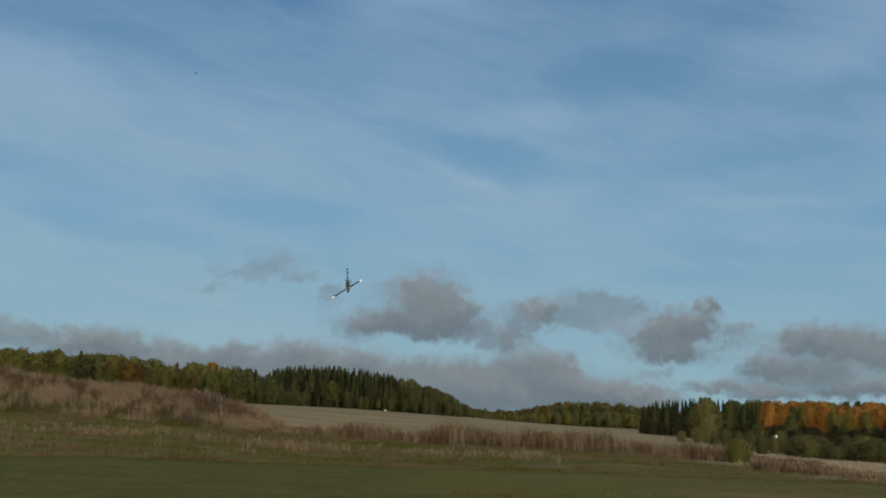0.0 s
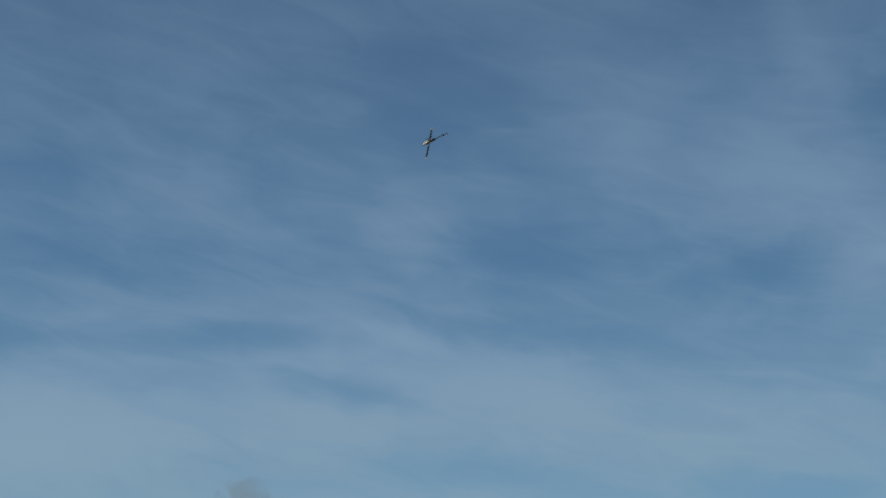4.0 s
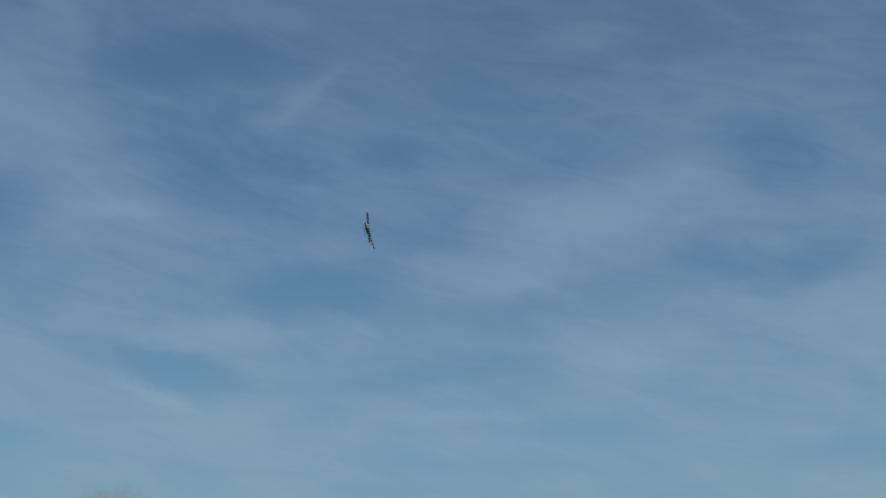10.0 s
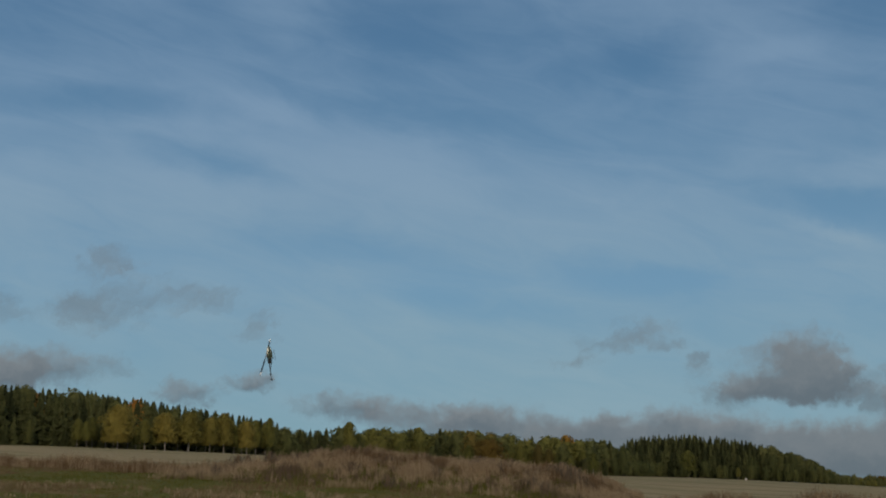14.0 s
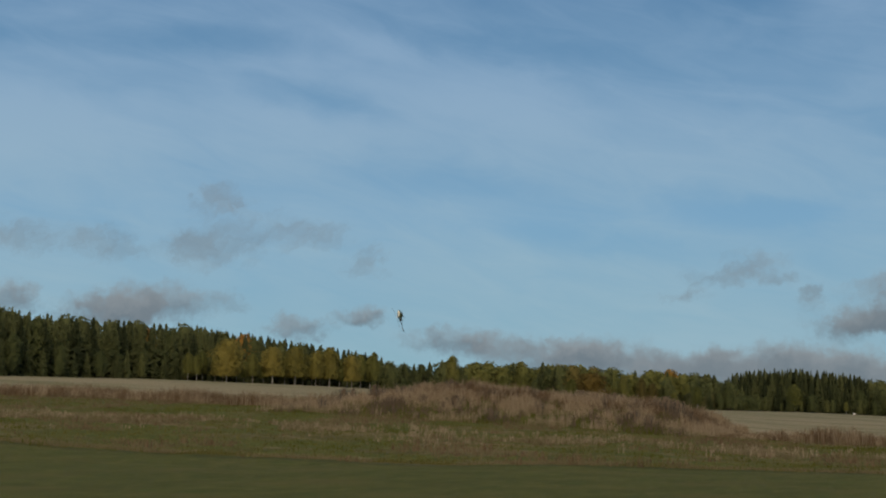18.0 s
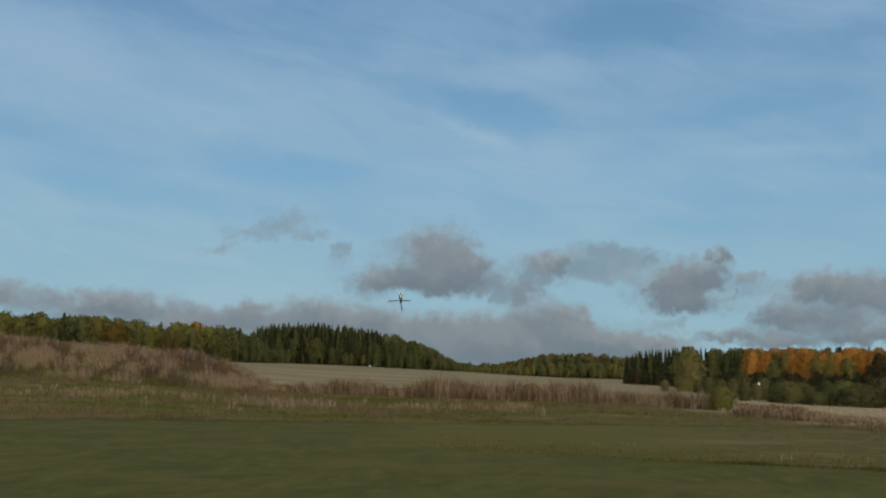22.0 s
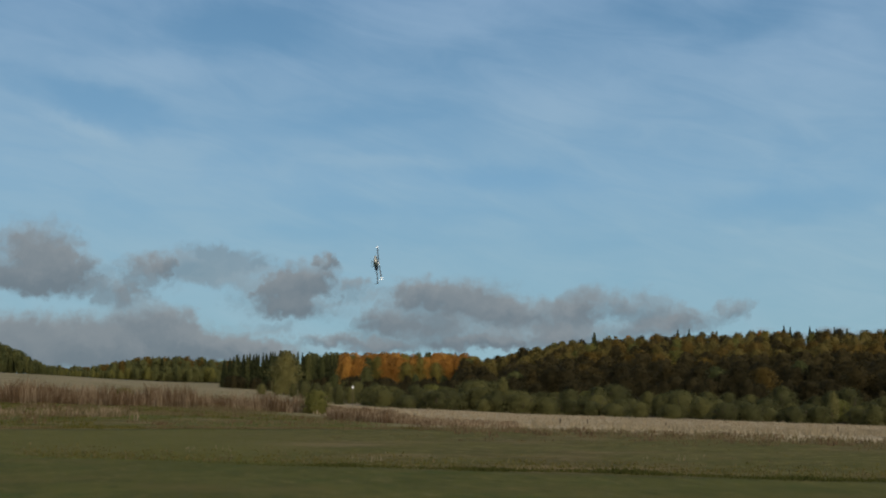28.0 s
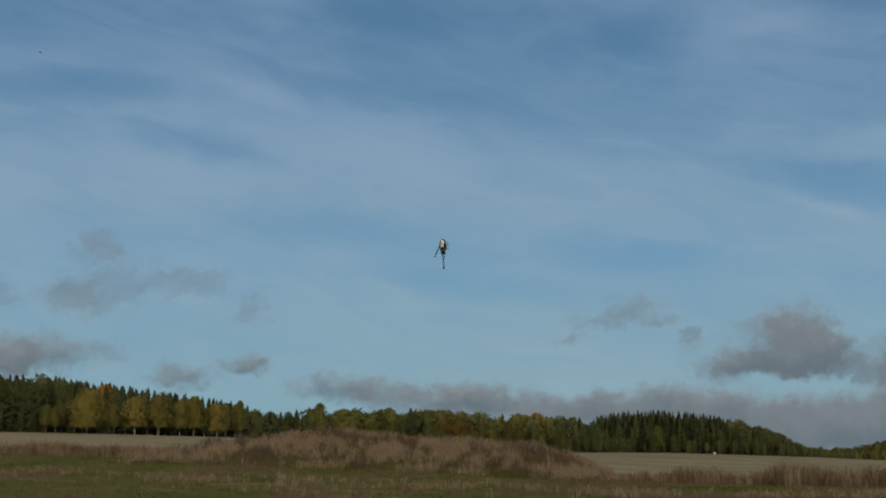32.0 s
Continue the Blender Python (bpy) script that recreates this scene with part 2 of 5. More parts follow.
    # shade below the taller grass, painted as a dark line on both mown edges
    d0 = n.math("ADD", n.math("SUBTRACT", y, bound), n.math("MULTIPLY_ADD", wob, 2.0, -1.0))
    edge_shade = n.math("MULTIPLY", n.step(n.math("ABSOLUTE", d0), 0.8, 0.2), n.step(fine, 0.3, 0.5))
    lip = n.math("MULTIPLY", n.step(n.math("ABSOLUTE", d1), 0.6, 0.1), n.step(x, 0.0, 11.0, 0.1, 0.65))
    edge_shade = n.math("MAXIMUM", edge_shade, n.math("MULTIPLY", lip, n.step(m1, 0.6, 0.3)))
    col = n.mix(n.math("MULTIPLY", edge_shade, 0.62), col, (0.036, 0.038, 0.012))
    ridge = n.math("MULTIPLY", n.step(n.math("ABSOLUTE", n.math("ADD", d0, -1.6)), 1.1, 0.2), n.step(n.math("MULTIPLY_ADD", drift, 0.5, n.math("MULTIPLY", fine, 0.5)), 0.42, 0.56))
    col = n.mix(n.math("MULTIPLY", ridge, 0.7), col, (0.235, 0.185, 0.1))
    # stubble beyond the weeds
    sx = n.math("MINIMUM", n.math("MAXIMUM", n.math("ADD", x, 4.0), 0.0), 24.0)
    sy = n.math("MULTIPLY_ADD", sx, -0.25, 99.0)
    f1 = n.step(n.math("ADD", n.math("SUBTRACT", y, sy), n.math("MULTIPLY", wob, 3)), 0.0, 3.0)
    d2 = n.math("ADD", n.math("MULTIPLY_ADD", n.math("ADD", x, -15.5), 1.5, y), n.math("MULTIPLY_ADD", wob, 8, -48))
    f2 = n.math("MULTIPLY", n.step(d2, -3, 6), n.step(n.math("MULTIPLY_ADD", wob, 8, x), 15.0, 24.0))
    field = n.mix(n.math("MULTIPLY", f2, n.step(n.math("DIVIDE", x, y), 0.19, 0.25)), field, n.mix(n.step(n.math("ADD", n.math("MULTIPLY", fine, 0.5), n.math("MULTIPLY", patch, 0.5)), 0.38, 0.62), (0.235, 0.188, 0.115), (0.38, 0.312, 0.205)))
    far = n.math("MAXIMUM", f1, f2)
    far = n.math("MULTIPLY", far, n.step(n.add("VectorMath", (co,), operation="LENGTH").outputs["Value"], 1500, 700))
    col = n.mix(far, col, field)
    # leaf litter under the wood on the hill
    away = n.add("VectorMath", (co,), operation="LENGTH").outputs["Value"]
    litter = n.math("MULTIPLY", n.step(away, 196, 206), n.math("MULTIPLY", n.step(n.math("DIVIDE", x, y), 0.235, 0.26), n.step(y, 0, 20)))
    col = n.mix(litter, col, n.mix(fine, (0.03, 0.026, 0.012), (0.06, 0.048, 0.022)))
    return n.done(col, 0.95, bump=n.math("ADD", fine, grain), bump_d=0.05, spec=0.1)


def build_ground():
    heads = list(np.arange(-62, 62.1, 0.8)) + list(np.arange(66, 298, 6.0))
    radii = [0.0] + list(np.arange(4, 16, 2.0)) + list(np.arange(16, 112, 1.2)) + list(112 * 1.055 ** np.arange(1, 71)) + [4900]
    vs, fs = [(0, 0, 0)], []
    for r in radii[1:]:
        for h in heads:
            px, py = at(h if h <= 180 else h - 360, r)
            vs.append((px, py, land(px, py)))
    nh = len(heads)
    for k in range(nh):
        fs.append((0, 1 + (k + 1) % nh, 1 + k))
    for j in range(len(radii) - 2):
        for k in range(nh):
            a, b = 1 + j * nh + k, 1 + j * nh + (k + 1) % nh
            fs.append((a, b, b + nh, a + nh))
    me = bpy.data.meshes.new("ground")
    me.from_pydata(vs, [], fs)
    me.polygons.foreach_set("use_smooth", [True] * len(me.polygons))
    me.materials.append(ground_material())
    me.update()
    return tagged(new("ground", me), "rolling grassland with mown strip, rough meadow and pale stubble fields", "ground", kind="structure")


build_ground()


# ---- building helpers ----
def mesh_from(name, vs, fs, material, smooth_faces=False):
    me = bpy.data.meshes.new(name)
    me.from_pydata(vs, [], fs)
    me.materials.append(material)
    if smooth_faces:
        me.polygons.foreach_set("use_smooth", [True] * len(me.polygons))
    me.update()
    return me


def part(name, data, parent, label=""):
    ob = new(name, data)
    ob.parent = parent
    return tagged(ob, label)


def limb(vs, fs, a, b, r0, r1, sides=5):
    """A tapered branch from a to b."""
    a, b = Vector(a), Vector(b)
    q = (b - a).to_track_quat("Z", "Y")
    base = len(vs)
    for c, r in ((a, r0), (b, r1)):
        for k in range(sides):
            w = 2 * math.pi * k / sides
            vs.append(tuple(c + q @ Vector((r * math.cos(w), r * math.sin(w), 0))))
    for k in range(sides):
        m = (k + 1) % sides
        fs.append((base + k, base + m, base + sides + m, base + sides + k))


def clump(vs, fs, normals, c, size, rnd, out):
    """A leaf spray: a slim ragged blade, loosely turned out of the crown."""
    out = out.normalized()
    u = (Vector((rnd.gauss(0, 1), rnd.gauss(0, 1), rnd.gauss(0, 1))) * 0.8 + out).normalized()
    v = u.orthogonal().normalized()
    v.rotate(Matrix.Rotation(rnd.uniform(0, 6.28), 3, u))
    w = u.cross(v)
    b, s = len(vs), size * rnd.uniform(0.6, 1.35)
    n = tuple((out * 0.5 + u * 0.7 + Vector((0, 0, 0.25))).normalized())
    for dv, dw in ((-0.62, -0.34), (0.75, rnd.uniform(-0.25, 0.25)), (-0.45, 0.42)):
        vs.append(tuple(c + v * dv * s + w * dw * s))
        normals.append(n)
    fs.append((b, b + 1, b + 2))


CROWN_NORMALS = {}


def soft_crown(vs, fs, normals, material):
    """A crown whose leaves are shaded as one rounded mass."""
    me = mesh_from("crown", vs, fs, material, True)
    me.normals_split_custom_set_from_vertices(normals)
    CROWN_NORMALS[me.name] = np.array(normals)
    return me


def crown_shape(material, seed, low, top, radius, leaves, size, lean=Vector((0, 0, 0)), lumps=0.5, core=0.62):
    """A crown between two heights whose half width is radius(u): a dense inside under a loose, uneven coat of leaf sprays."""
    rnd = random.Random(seed)
    vs, fs, ns = [], [], []

    def swell(a, u):
        d = Vector((math.cos(a), math.sin(a), 2.6 * u + seed * 3.7))
        return 1 + lumps * (noise.noise(d * 1.1) + 0.7 * noise.noise(d * 2.7))

    def place(a, u, f):
        r = radius(u) * swell(a, u) * f
        return Vector((math.cos(a) * r, math.sin(a) * r, low + (top - low) * u)) + lean * u

    sides, rings = 7, 7
    for j in range(rings):
        u = 0.04 + 0.9 * j / (rings - 1)
        for k in range(sides):
            a = 2 * math.pi * (k + 0.5 * (j % 2)) / sides
            vs.append(tuple(place(a, u, core * rnd.uniform(0.88, 1.08))))
            ns.append(tuple(Vector((math.cos(a), math.sin(a), u - 0.35)).normalized()))
    for j in range(rings - 1):
        for k in range(sides):
            m = (k + 1) % sides
            fs.append((j * sides + k, j * sides + m, j * sides + sides + m, j * sides + sides + k))
    fs += [tuple(range(sides))[::-1], tuple(range((rings - 1) * sides, rings * sides))]
    widest = max(radius(k / 20) for k in range(21))
    done = 0
    while done < leaves:
        u, a = rnd.random(), rnd.uniform(0, 6.28)
        if rnd.random() * widest > radius(u) + 0.12 * widest:
            continue
        done += 1
        c = place(a, u, rnd.uniform(0.4, 1.0) ** 0.4 * rnd.uniform(0.82, 1.2))
        slope = (radius(max(0, u - 0.08)) - radius(min(1, u + 0.08))) / (0.16 * (top - low))
        clump(vs, fs, ns, c, size, rnd, Vector((math.cos(a), math.sin(a), 0.25 + slope)))
    return soft_crown(vs, fs, ns, material)


def tree_thing(name, trunk, crown, label, category="tree", group=""):
    root = tagged(new(name), label, category, group)
    part("trunk", trunk, root)
    part("crown", crown, root)
    return root


def spruce(seed, material, label, name="spruce_tree", slim=1.0, whorl=12):
    """A spruce 10 m tall: drooping whorls, ragged, to a thin tip."""
    rnd = random.Random(seed)
    tv, tf = [], []
    limb(tv, tf, (0, 0, -0.6), (0, 0, 9.6), 0.17, 0.02, 6)
    cv, cf = [], []
    z = 0.4 + rnd.uniform(0, 0.4)
    gap = rnd.uniform(2, 8)
    while z < 9.9:
        reach = (0.14 + 2.3 * slim * (1 - z / 10) ** 0.85) * rnd.uniform(0.78, 1.12) * (0.8 if abs(z - gap) < 0.3 else 1)
        for k in range(whorl if z < 8 else 7):
            a = rnd.uniform(0, 6.28)
            out = Vector((math.cos(a), math.sin(a), 0))
            side = Vector((-out.y, out.x, 0))
            ln = reach * rnd.uniform(0.55, 1.18)
            w = 0.14 + 0.2 * ln
            b = len(cv)
            droop = rnd.uniform(0.28, 0.5)
            mid = out * ln * 0.5 + Vector((0, 0, z - 0.1 * ln))
            tip = out * ln + Vector((0, 0, z - droop * ln))
            cv += [(0, 0, z + 0.15), tuple(mid + side * w - Vector((0, 0, 0.16))), tuple(tip), tuple(mid - side * w - Vector((0, 0, 0.2))), tuple(mid * 0.9 - Vector((0, 0, 0.32 + 0.16 * ln)))]
            cf += [(b, b + 1, b + 2), (b, b + 2, b + 3), (b, b + 2, b + 4)]
        z += 0.29 if z < 8 else 0.22
    b = len(cv)
    cv += [(0.08, 0, 9.5), (-0.06, 0.06, 9.5), (-0.03, -0.07, 9.5), (0, 0, 10.25)]
    cf += [(b, b + 1, b + 3), (b + 1, b + 2, b + 3), (b + 2, b, b + 3)]
    return tree_thing(name, mesh_from("trunk", tv, tf, M_BARK), mesh_from("crown", cv, cf, material), label)


def fill_tree(seed, material, pointed):
    """Trunk and crown meshes of a tree deep inside a wood."""
    thing = spruce(seed, material, "", whorl=7) if pointed else leafy(seed, material, "", leaves=480, size=0.62, width=2.6)
    meshes = [ch.data for ch in thing.children]
    for ob in list(thing.children) + [thing]:
        bpy.data.objects.remove(ob)
    return meshes


def leafy(seed, material, label, name="birch_tree", bark=None, width=2.6, low=0.9, leaves=2000, size=0.36, upright=1.0, core=0.62):
    """A broadleaf tree 10 m tall: trunk, limbs and an uneven crown."""
    rnd = random.Random(seed)
    tv, tf = [], []
    lean = Vector((rnd.uniform(-0.4, 0.4), rnd.uniform(-0.4, 0.4), 0))
    knots = [Vector((0, 0, -0.6)), Vector((0, 0, 2.2)) + lean * 0.2, Vector((0, 0, 5.5)) + lean * 0.6, Vector((0, 0, 8.8)) + lean]
    for i, (r0, r1) in enumerate(((0.14, 0.11), (0.11, 0.07), (0.07, 0.02))):
        limb(tv, tf, knots[i], knots[i + 1], r0, r1, 6)
    for k in range(9):
        z, a = low + (8.0 - low) * (k + 0.5) / 9, k * 2.4 + rnd.uniform(-0.6, 0.6)
        reach = width * 0.75 * (1 - k / 14)
        limb(tv, tf, Vector((0, 0, z)) + lean * z / 10, (math.cos(a) * reach, math.sin(a) * reach, z + 1.4 * upright), 0.06, 0.015, 4)

    def radius(u):
        """Widest below the middle, rounded above."""
        return width * (max(0.0, 1 - abs((u - 0.4) / 0.62) ** 2.3) ** 0.62 + 0.03)

    crown = crown_shape(material, seed, low, 9.9, radius, leaves, size, lean, core=core)
    return tree_thing(name, mesh_from("trunk", tv, tf, bark or M_BARK), crown, label)


def shrub(seed, material, label, name="willow_bush", width=1.5, leaves=1500, size=0.17, bare=False):
    """A many-stemmed bush 4 m tall, leafy to the ground."""
    rnd = random.Random(seed)
    tv, tf = [], []
    for k in range(9 if not bare else 26):
        a, rr = k * 2.4 + rnd.uniform(-0.4, 0.4), rnd.uniform(0.3, 0.95) * width
        limb(tv, tf, (math.cos(a) * 0.3, math.sin(a) * 0.3, -0.3), (math.cos(a) * rr, math.sin(a) * rr, rnd.uniform(2.2, 3.9 if bare else 3.3)), 0.06, 0.02, 4)

    def radius(u):
        return width * (max(0.0, 1 - u ** 2.6) ** 0.55 * (0.86 + 0.3 * u) + 0.03)

    crown = crown_shape(material, seed, 0.0, 3.95, radius, leaves, size, lumps=0.45, core=0.3 if bare else 0.7)
    root = tagged(new(name), label, "bush")
    part("stem", mesh_from("stem", tv, tf, M_BARK), root)
    part("crown", crown, root)
    return root


PLACED = {}


def plant(kinds, heading, r, height, base=10.0, wide=1.0, rnd=random, sink=0.1, group=""):
    """Sets a copy of one of the kinds on the ground at a heading and a distance."""
    src = rnd.choice(kinds)
    x, y = at(heading, r)
    s = height / base
    m = Matrix.Translation((x, y, land(x, y) - sink)) @ Matrix.Rotation(rnd.uniform(0, 6.28), 4, "Z")
    first = src.name not in PLACED
    PLACED[src.name] = True
    ob = src if first else copy_thing(src, m)
    ob.matrix_basis = m @ Matrix.Diagonal((s * wide, s * wide, s, 1))
    if group:
        tagged(ob, group=group)
    return ob


WOODS = {}


def wood(stand_name, kinds, heading, r, height, wide=1.0, rnd=random):
    """Notes a tree of the far inner rows; each stand of them becomes one sheet of woods."""
    src = rnd.choice(FILL[next(ch for ch in kinds[0].children if ch.name.startswith("crown")).data.materials[0].name])
    x, y = at(heading, r)
    s = height / 10
    m = Matrix.Translation((x, y, land(x, y) - 0.1)) @ Matrix.Rotation(rnd.uniform(0, 6.28), 4, "Z") @ Matrix.Diagonal((s * wide, s * wide, s, 1))
    WOODS.setdefault(stand_name, []).append((src, m))


def build_woods():
    for key, trees in WOODS.items():
        mats, vs, fs, mi, ns = [], [], [], [], []
        for src, m in trees:
            mm = np.array(m)
            for me in src:
                if me.materials[0] not in mats:
                    mats.append(me.materials[0])
                co = np.empty(len(me.vertices) * 3)
                me.vertices.foreach_get("co", co)
                co = co.reshape(-1, 3) @ mm[:3, :3].T + mm[:3, 3]
                off = len(vs)
                nn = CROWN_NORMALS[me.name] @ mm[:3, :3].T if me.name in CROWN_NORMALS else np.zeros((len(co), 3))
                ns.extend(map(tuple, nn / np.maximum(np.linalg.norm(nn, axis=1, keepdims=True), 1e-6)))
                vs.extend(map(tuple, co))
                for p in me.polygons:
                    fs.append([i + off for i in p.vertices])
                    mi.append(mats.index(me.materials[0]))
        me = bpy.data.meshes.new("woods")
        me.from_pydata(vs, [], fs)
        for mt in mats:
            me.materials.append(mt)
        me.polygons.foreach_set("material_index", mi)
        me.polygons.foreach_set("use_smooth", [True] * len(me.polygons))
        me.update()
        me.normals_split_custom_set_from_vertices(ns)
        tagged(new("woods", me), key, "woods", kind="stuff")


SPRUCES = [spruce(11 + k, M_SPRUCE, "tall dark green spruce with drooping ragged branches", slim=s) for k, s in enumerate((1.0, 0.85, 1.1, 0.95))]
FIRS = [spruce(21 + k, M_FIR, "green conifer of the wood on the rise", "conifer_tree", slim=s) for k, s in enumerate((1.05, 1.2, 0.95))]
GREENS = [leafy(31 + k, M_PINE, "dark green broadleaf tree at the wood's edge", "broadleaf_tree", width=w) for k, w in enumerate((2.0, 2.5, 1.7))]
BIRCHES = [leafy(51 + k, M_BIRCH, "birch with pale trunk and yellowing leaves", "birch_tree", M_BIRCHBARK, width=w, low=2.6, upright=1.2) for k, w in enumerate((1.7, 2.1, 1.5))]
GOLDS = [leafy(71 + k, M_GOLD, "autumn tree with golden yellow crown", "autumn_tree", M_BIRCHBARK, width=w, low=2.2) for k, w in enumerate((2.3, 2.7))]
ORANGES = [leafy(81 + k, M_ORANGE, "autumn tree with deep orange crown", "autumn_tree", width=w) for k, w in enumerate((2.4, 2.9))]
OLIVES = [leafy(91 + k, M_OLIVE, "broadleaf tree turning olive brown", "broadleaf_tree", width=w) for k, w in enumerate((2.3, 2.8, 2.0))]
RUSSETS = [leafy(96 + k, M_RUSSET, "broadleaf tree turned russet brown", "autumn_tree", width=w) for k, w in enumerate((2.5, 3.0))]
OCHRES = [leafy(98 + k, M_OCHRE, "broadleaf tree turned ochre yellow", "autumn_tree", width=w) for k, w in enumerate((2.4, 2.0))]
YELLOWS = [leafy(104, M_PALE, "slender young birch", "birch_tree", M_BIRCHBARK, width=1.9, low=0.7)]
YOUNG = [shrub(131 + k, M_BIRCH, "round yellow-green bush at the field's edge", "birch_bush", width=w) for k, w in enumerate((1.6, 1.9))]
WILLOWS = [shrub(111 + k, M_WILLOW, "round grey-green willow bush at the field's edge", width=w) for k, w in enumerate((1.6, 2.0, 1.4))]
BRUSH = [shrub(121 + k, M_THORN, "bare brown thorny shrub on the overgrown mound", "thorn_bush", width=w, leaves=420, size=0.15, bare=True) for k, w in enumerate((1.4, 1.8))]

FILL = {mt.name: [fill_tree(201 + k, mt, mt in (M_SPRUCE, M_FIR)) for k in range(3)] for mt in (M_SPRUCE, M_FIR, M_OCHRE, M_PINE, M_BIRCH, M_GOLD, M_ORANGE, M_OLIVE, M_RUSSET)}
rnd = random.Random(5)


def span(a, b, n):
    """n headings from a to b, unevenly spaced."""
    return [a + (b - a) * (k + rnd.uniform(0.15, 0.85)) / n for k in range(n)]


def edge(h):
    """Distance of the wood's edge on the rising side."""
    return float(np.interp(h, (-60, -45, -34, -25, -20, -10, -8.5), (300, 330, 420, 470, 500, 545, 560)))


def top_height(h, r, top):
    """The height that a tree needs to reach an elevation in degrees as seen from the eye."""
    x, y = at(h, r)
    return 1.65 + r * math.tan(radians(top)) - land(x, y)


# the wood on the left: spruces behind, yellow birches along the field
for row in range(4):
    for h in span(-56, -24.8, 78 + 10 * row):
        r = edge(h) + 14 + row * 13 + rnd.uniform(-4, 4)
        top = float(np.interp(h, (-56, -44, -39, -32, -28, -25), (5.4, 5.0, 4.2, 3.85, 3.3, 2.85)))
        q = rnd.random()
        kinds, tall = FIRS if q < 0.6 else SPRUCES if q < 0.84 else GREENS, max(6, top_height(h, r, top * rnd.uniform(0.93, 1.03)))
        if row > 1:
            wood("dense spruce wood on the rising ground", kinds, h, r, tall, 1.0, rnd)
        else:
            plant(kinds, h, r, tall, wide=rnd.uniform(0.85, 1.1), rnd=rnd)
for h in span(-56, -31, 40):
    top = float(np.interp(h, (-56, -44, -32), (4.0, 3.7, 2.9)))
    r = edge(h) + rnd.uniform(0, 8)
    plant(GREENS if rnd.random() < 0.35 else FIRS, h, r, max(5, top_height(h, r, top) * rnd.uniform(0.6, 0.98)), rnd=rnd)
for h in span(-33, -24.6, 20):
    r = edge(h) + rnd.uniform(-4, 4)
    plant(BIRCHES, h, r, top_height(h, r, 2.85) * rnd.uniform(0.7, 1.0), wide=0.85, rnd=rnd, group="birches along the field")
BROAD = leafy(141, M_GOLD, "broad golden birch with a crown down to the field", "autumn_tree", M_BIRCHBARK, width=3.1, low=1.5, leaves=3600, size=0.3)
plant([BROAD], -31.0, edge(-31) - 8, top_height(-31.0, edge(-31) - 8, 3.4), wide=1.15, rnd=rnd)
for h, top, w in ((-29.0, 3.08, 1.2), (-28.0, 3.1, 1.35), (-27.1, 2.95, 0.95), (-26.5, 3.1, 1.0), (-25.5, 2.75, 0.95)):
    plant(GOLDS, h, edge(h) - 7, top_height(h, edge(h) - 7, top), wide=w, rnd=rnd)
plant(ORANGES, -30.3, edge(-30.3) + 20, top_height(-30.3, edge(-30.3) + 20, 3.62), wide=0.7, rnd=rnd)
plant(ORANGES, -34.5, edge(-34.5) + 30, top_height(-34.5, edge(-34.5) + 30, 3.8), wide=0.6, rnd=rnd)
plant(BIRCHES, -24.5, edge(-24.5) - 3, top_height(-24.5, edge(-24.5) - 3, 2.92), wide=0.75, rnd=rnd)
# the low yellow-green wood behind the mound
for row in range(5):
    for h in span(-24.8, -8.8, 36):
        r = edge(h) + row * 14 + rnd.uniform(-4, 4)
        top = float(np.interp(h, (-24.8, -21, -17, -12, -9), (2.65, 2.5, 2.5, 2.15, 1.95))) * rnd.uniform(0.82, 1.04)
        q = rnd.random()
        kinds = (FIRS if q < 0.4 else GREENS) if -24.5 < h < -20.5 or h > -10.6 else (BIRCHES if q < 0.55 else GREENS if q < 0.7 else FIRS if q < 0.88 else OCHRES)
        if row in (0, 2):
            plant(kinds, h, r, top_height(h, r, top * (rnd.uniform(0.6, 0.95) if row == 0 else 1)), wide=rnd.uniform(0.9, 1.4), rnd=rnd)
        else:
            wood("low yellow-green wood behind the mound", kinds, h, r, top_height(h, r, top), rnd.uniform(1.2, 1.5), rnd)
plant(BIRCHES, -21.0, 490, top_height(-21.0, 490, 2.8), wide=1.0, rnd=rnd)
plant(RUSSETS, -14.8, 505, top_height(-14.8, 505, 2.12), wide=1.8, rnd=rnd)
AMBER = leafy(151, M_AMBER, "round golden-orange tree above the low wood", "autumn_tree", width=2.6)
plant([AMBER], -11.4, 575, top_height(-11.4, 575, 2.27), wide=1.0, rnd=rnd)
# the spruce hill across the stubble field
HILL = ((-9.1, 2.0), (-8.2, 2.2), (-7, 2.32), (-5.6, 2.24), (-4.7, 2.16), (-3, 1.88), (-1.8, 1.52), (-0.9, 1.12), (0.1, 0.6))
for row in range(4):
    for h in span(-9.0, 0.2, 56 + 6 * row):
        r = 655 + row * 11 + rnd.uniform(-4, 4)
        top = float(np.interp(h, [a for a, b in HILL], [b for a, b in HILL])) * rnd.uniform(0.87, 1.03)
        light = h > -3.6 + row * 0.5 and rnd.random() < 0.7
        dark = FIRS if rnd.random() < 0.4 else SPRUCES
        if row in (1, 3):
            wood("dark spruce wood on the hill across the field", GREENS if light else dark, h, r, max(4, top_height(h, r, top)), 0.9, rnd)
        else:
            plant(GREENS if light else dark, h, r, max(4, top_height(h, r, top * (rnd.uniform(0.72, 0.98) if row == 0 else 1))), wide=rnd.uniform(0.6, 1.05) * (1.35 if light else 1), rnd=rnd)
plant(BIRCHES, -6.2, 645, top_height(-6.2, 645, 1.62), wide=1.5, rnd=rnd)
plant(BIRCHES, -10.3, 520, top_height(-10.3, 520, 1.5), wide=1.2, rnd=rnd)
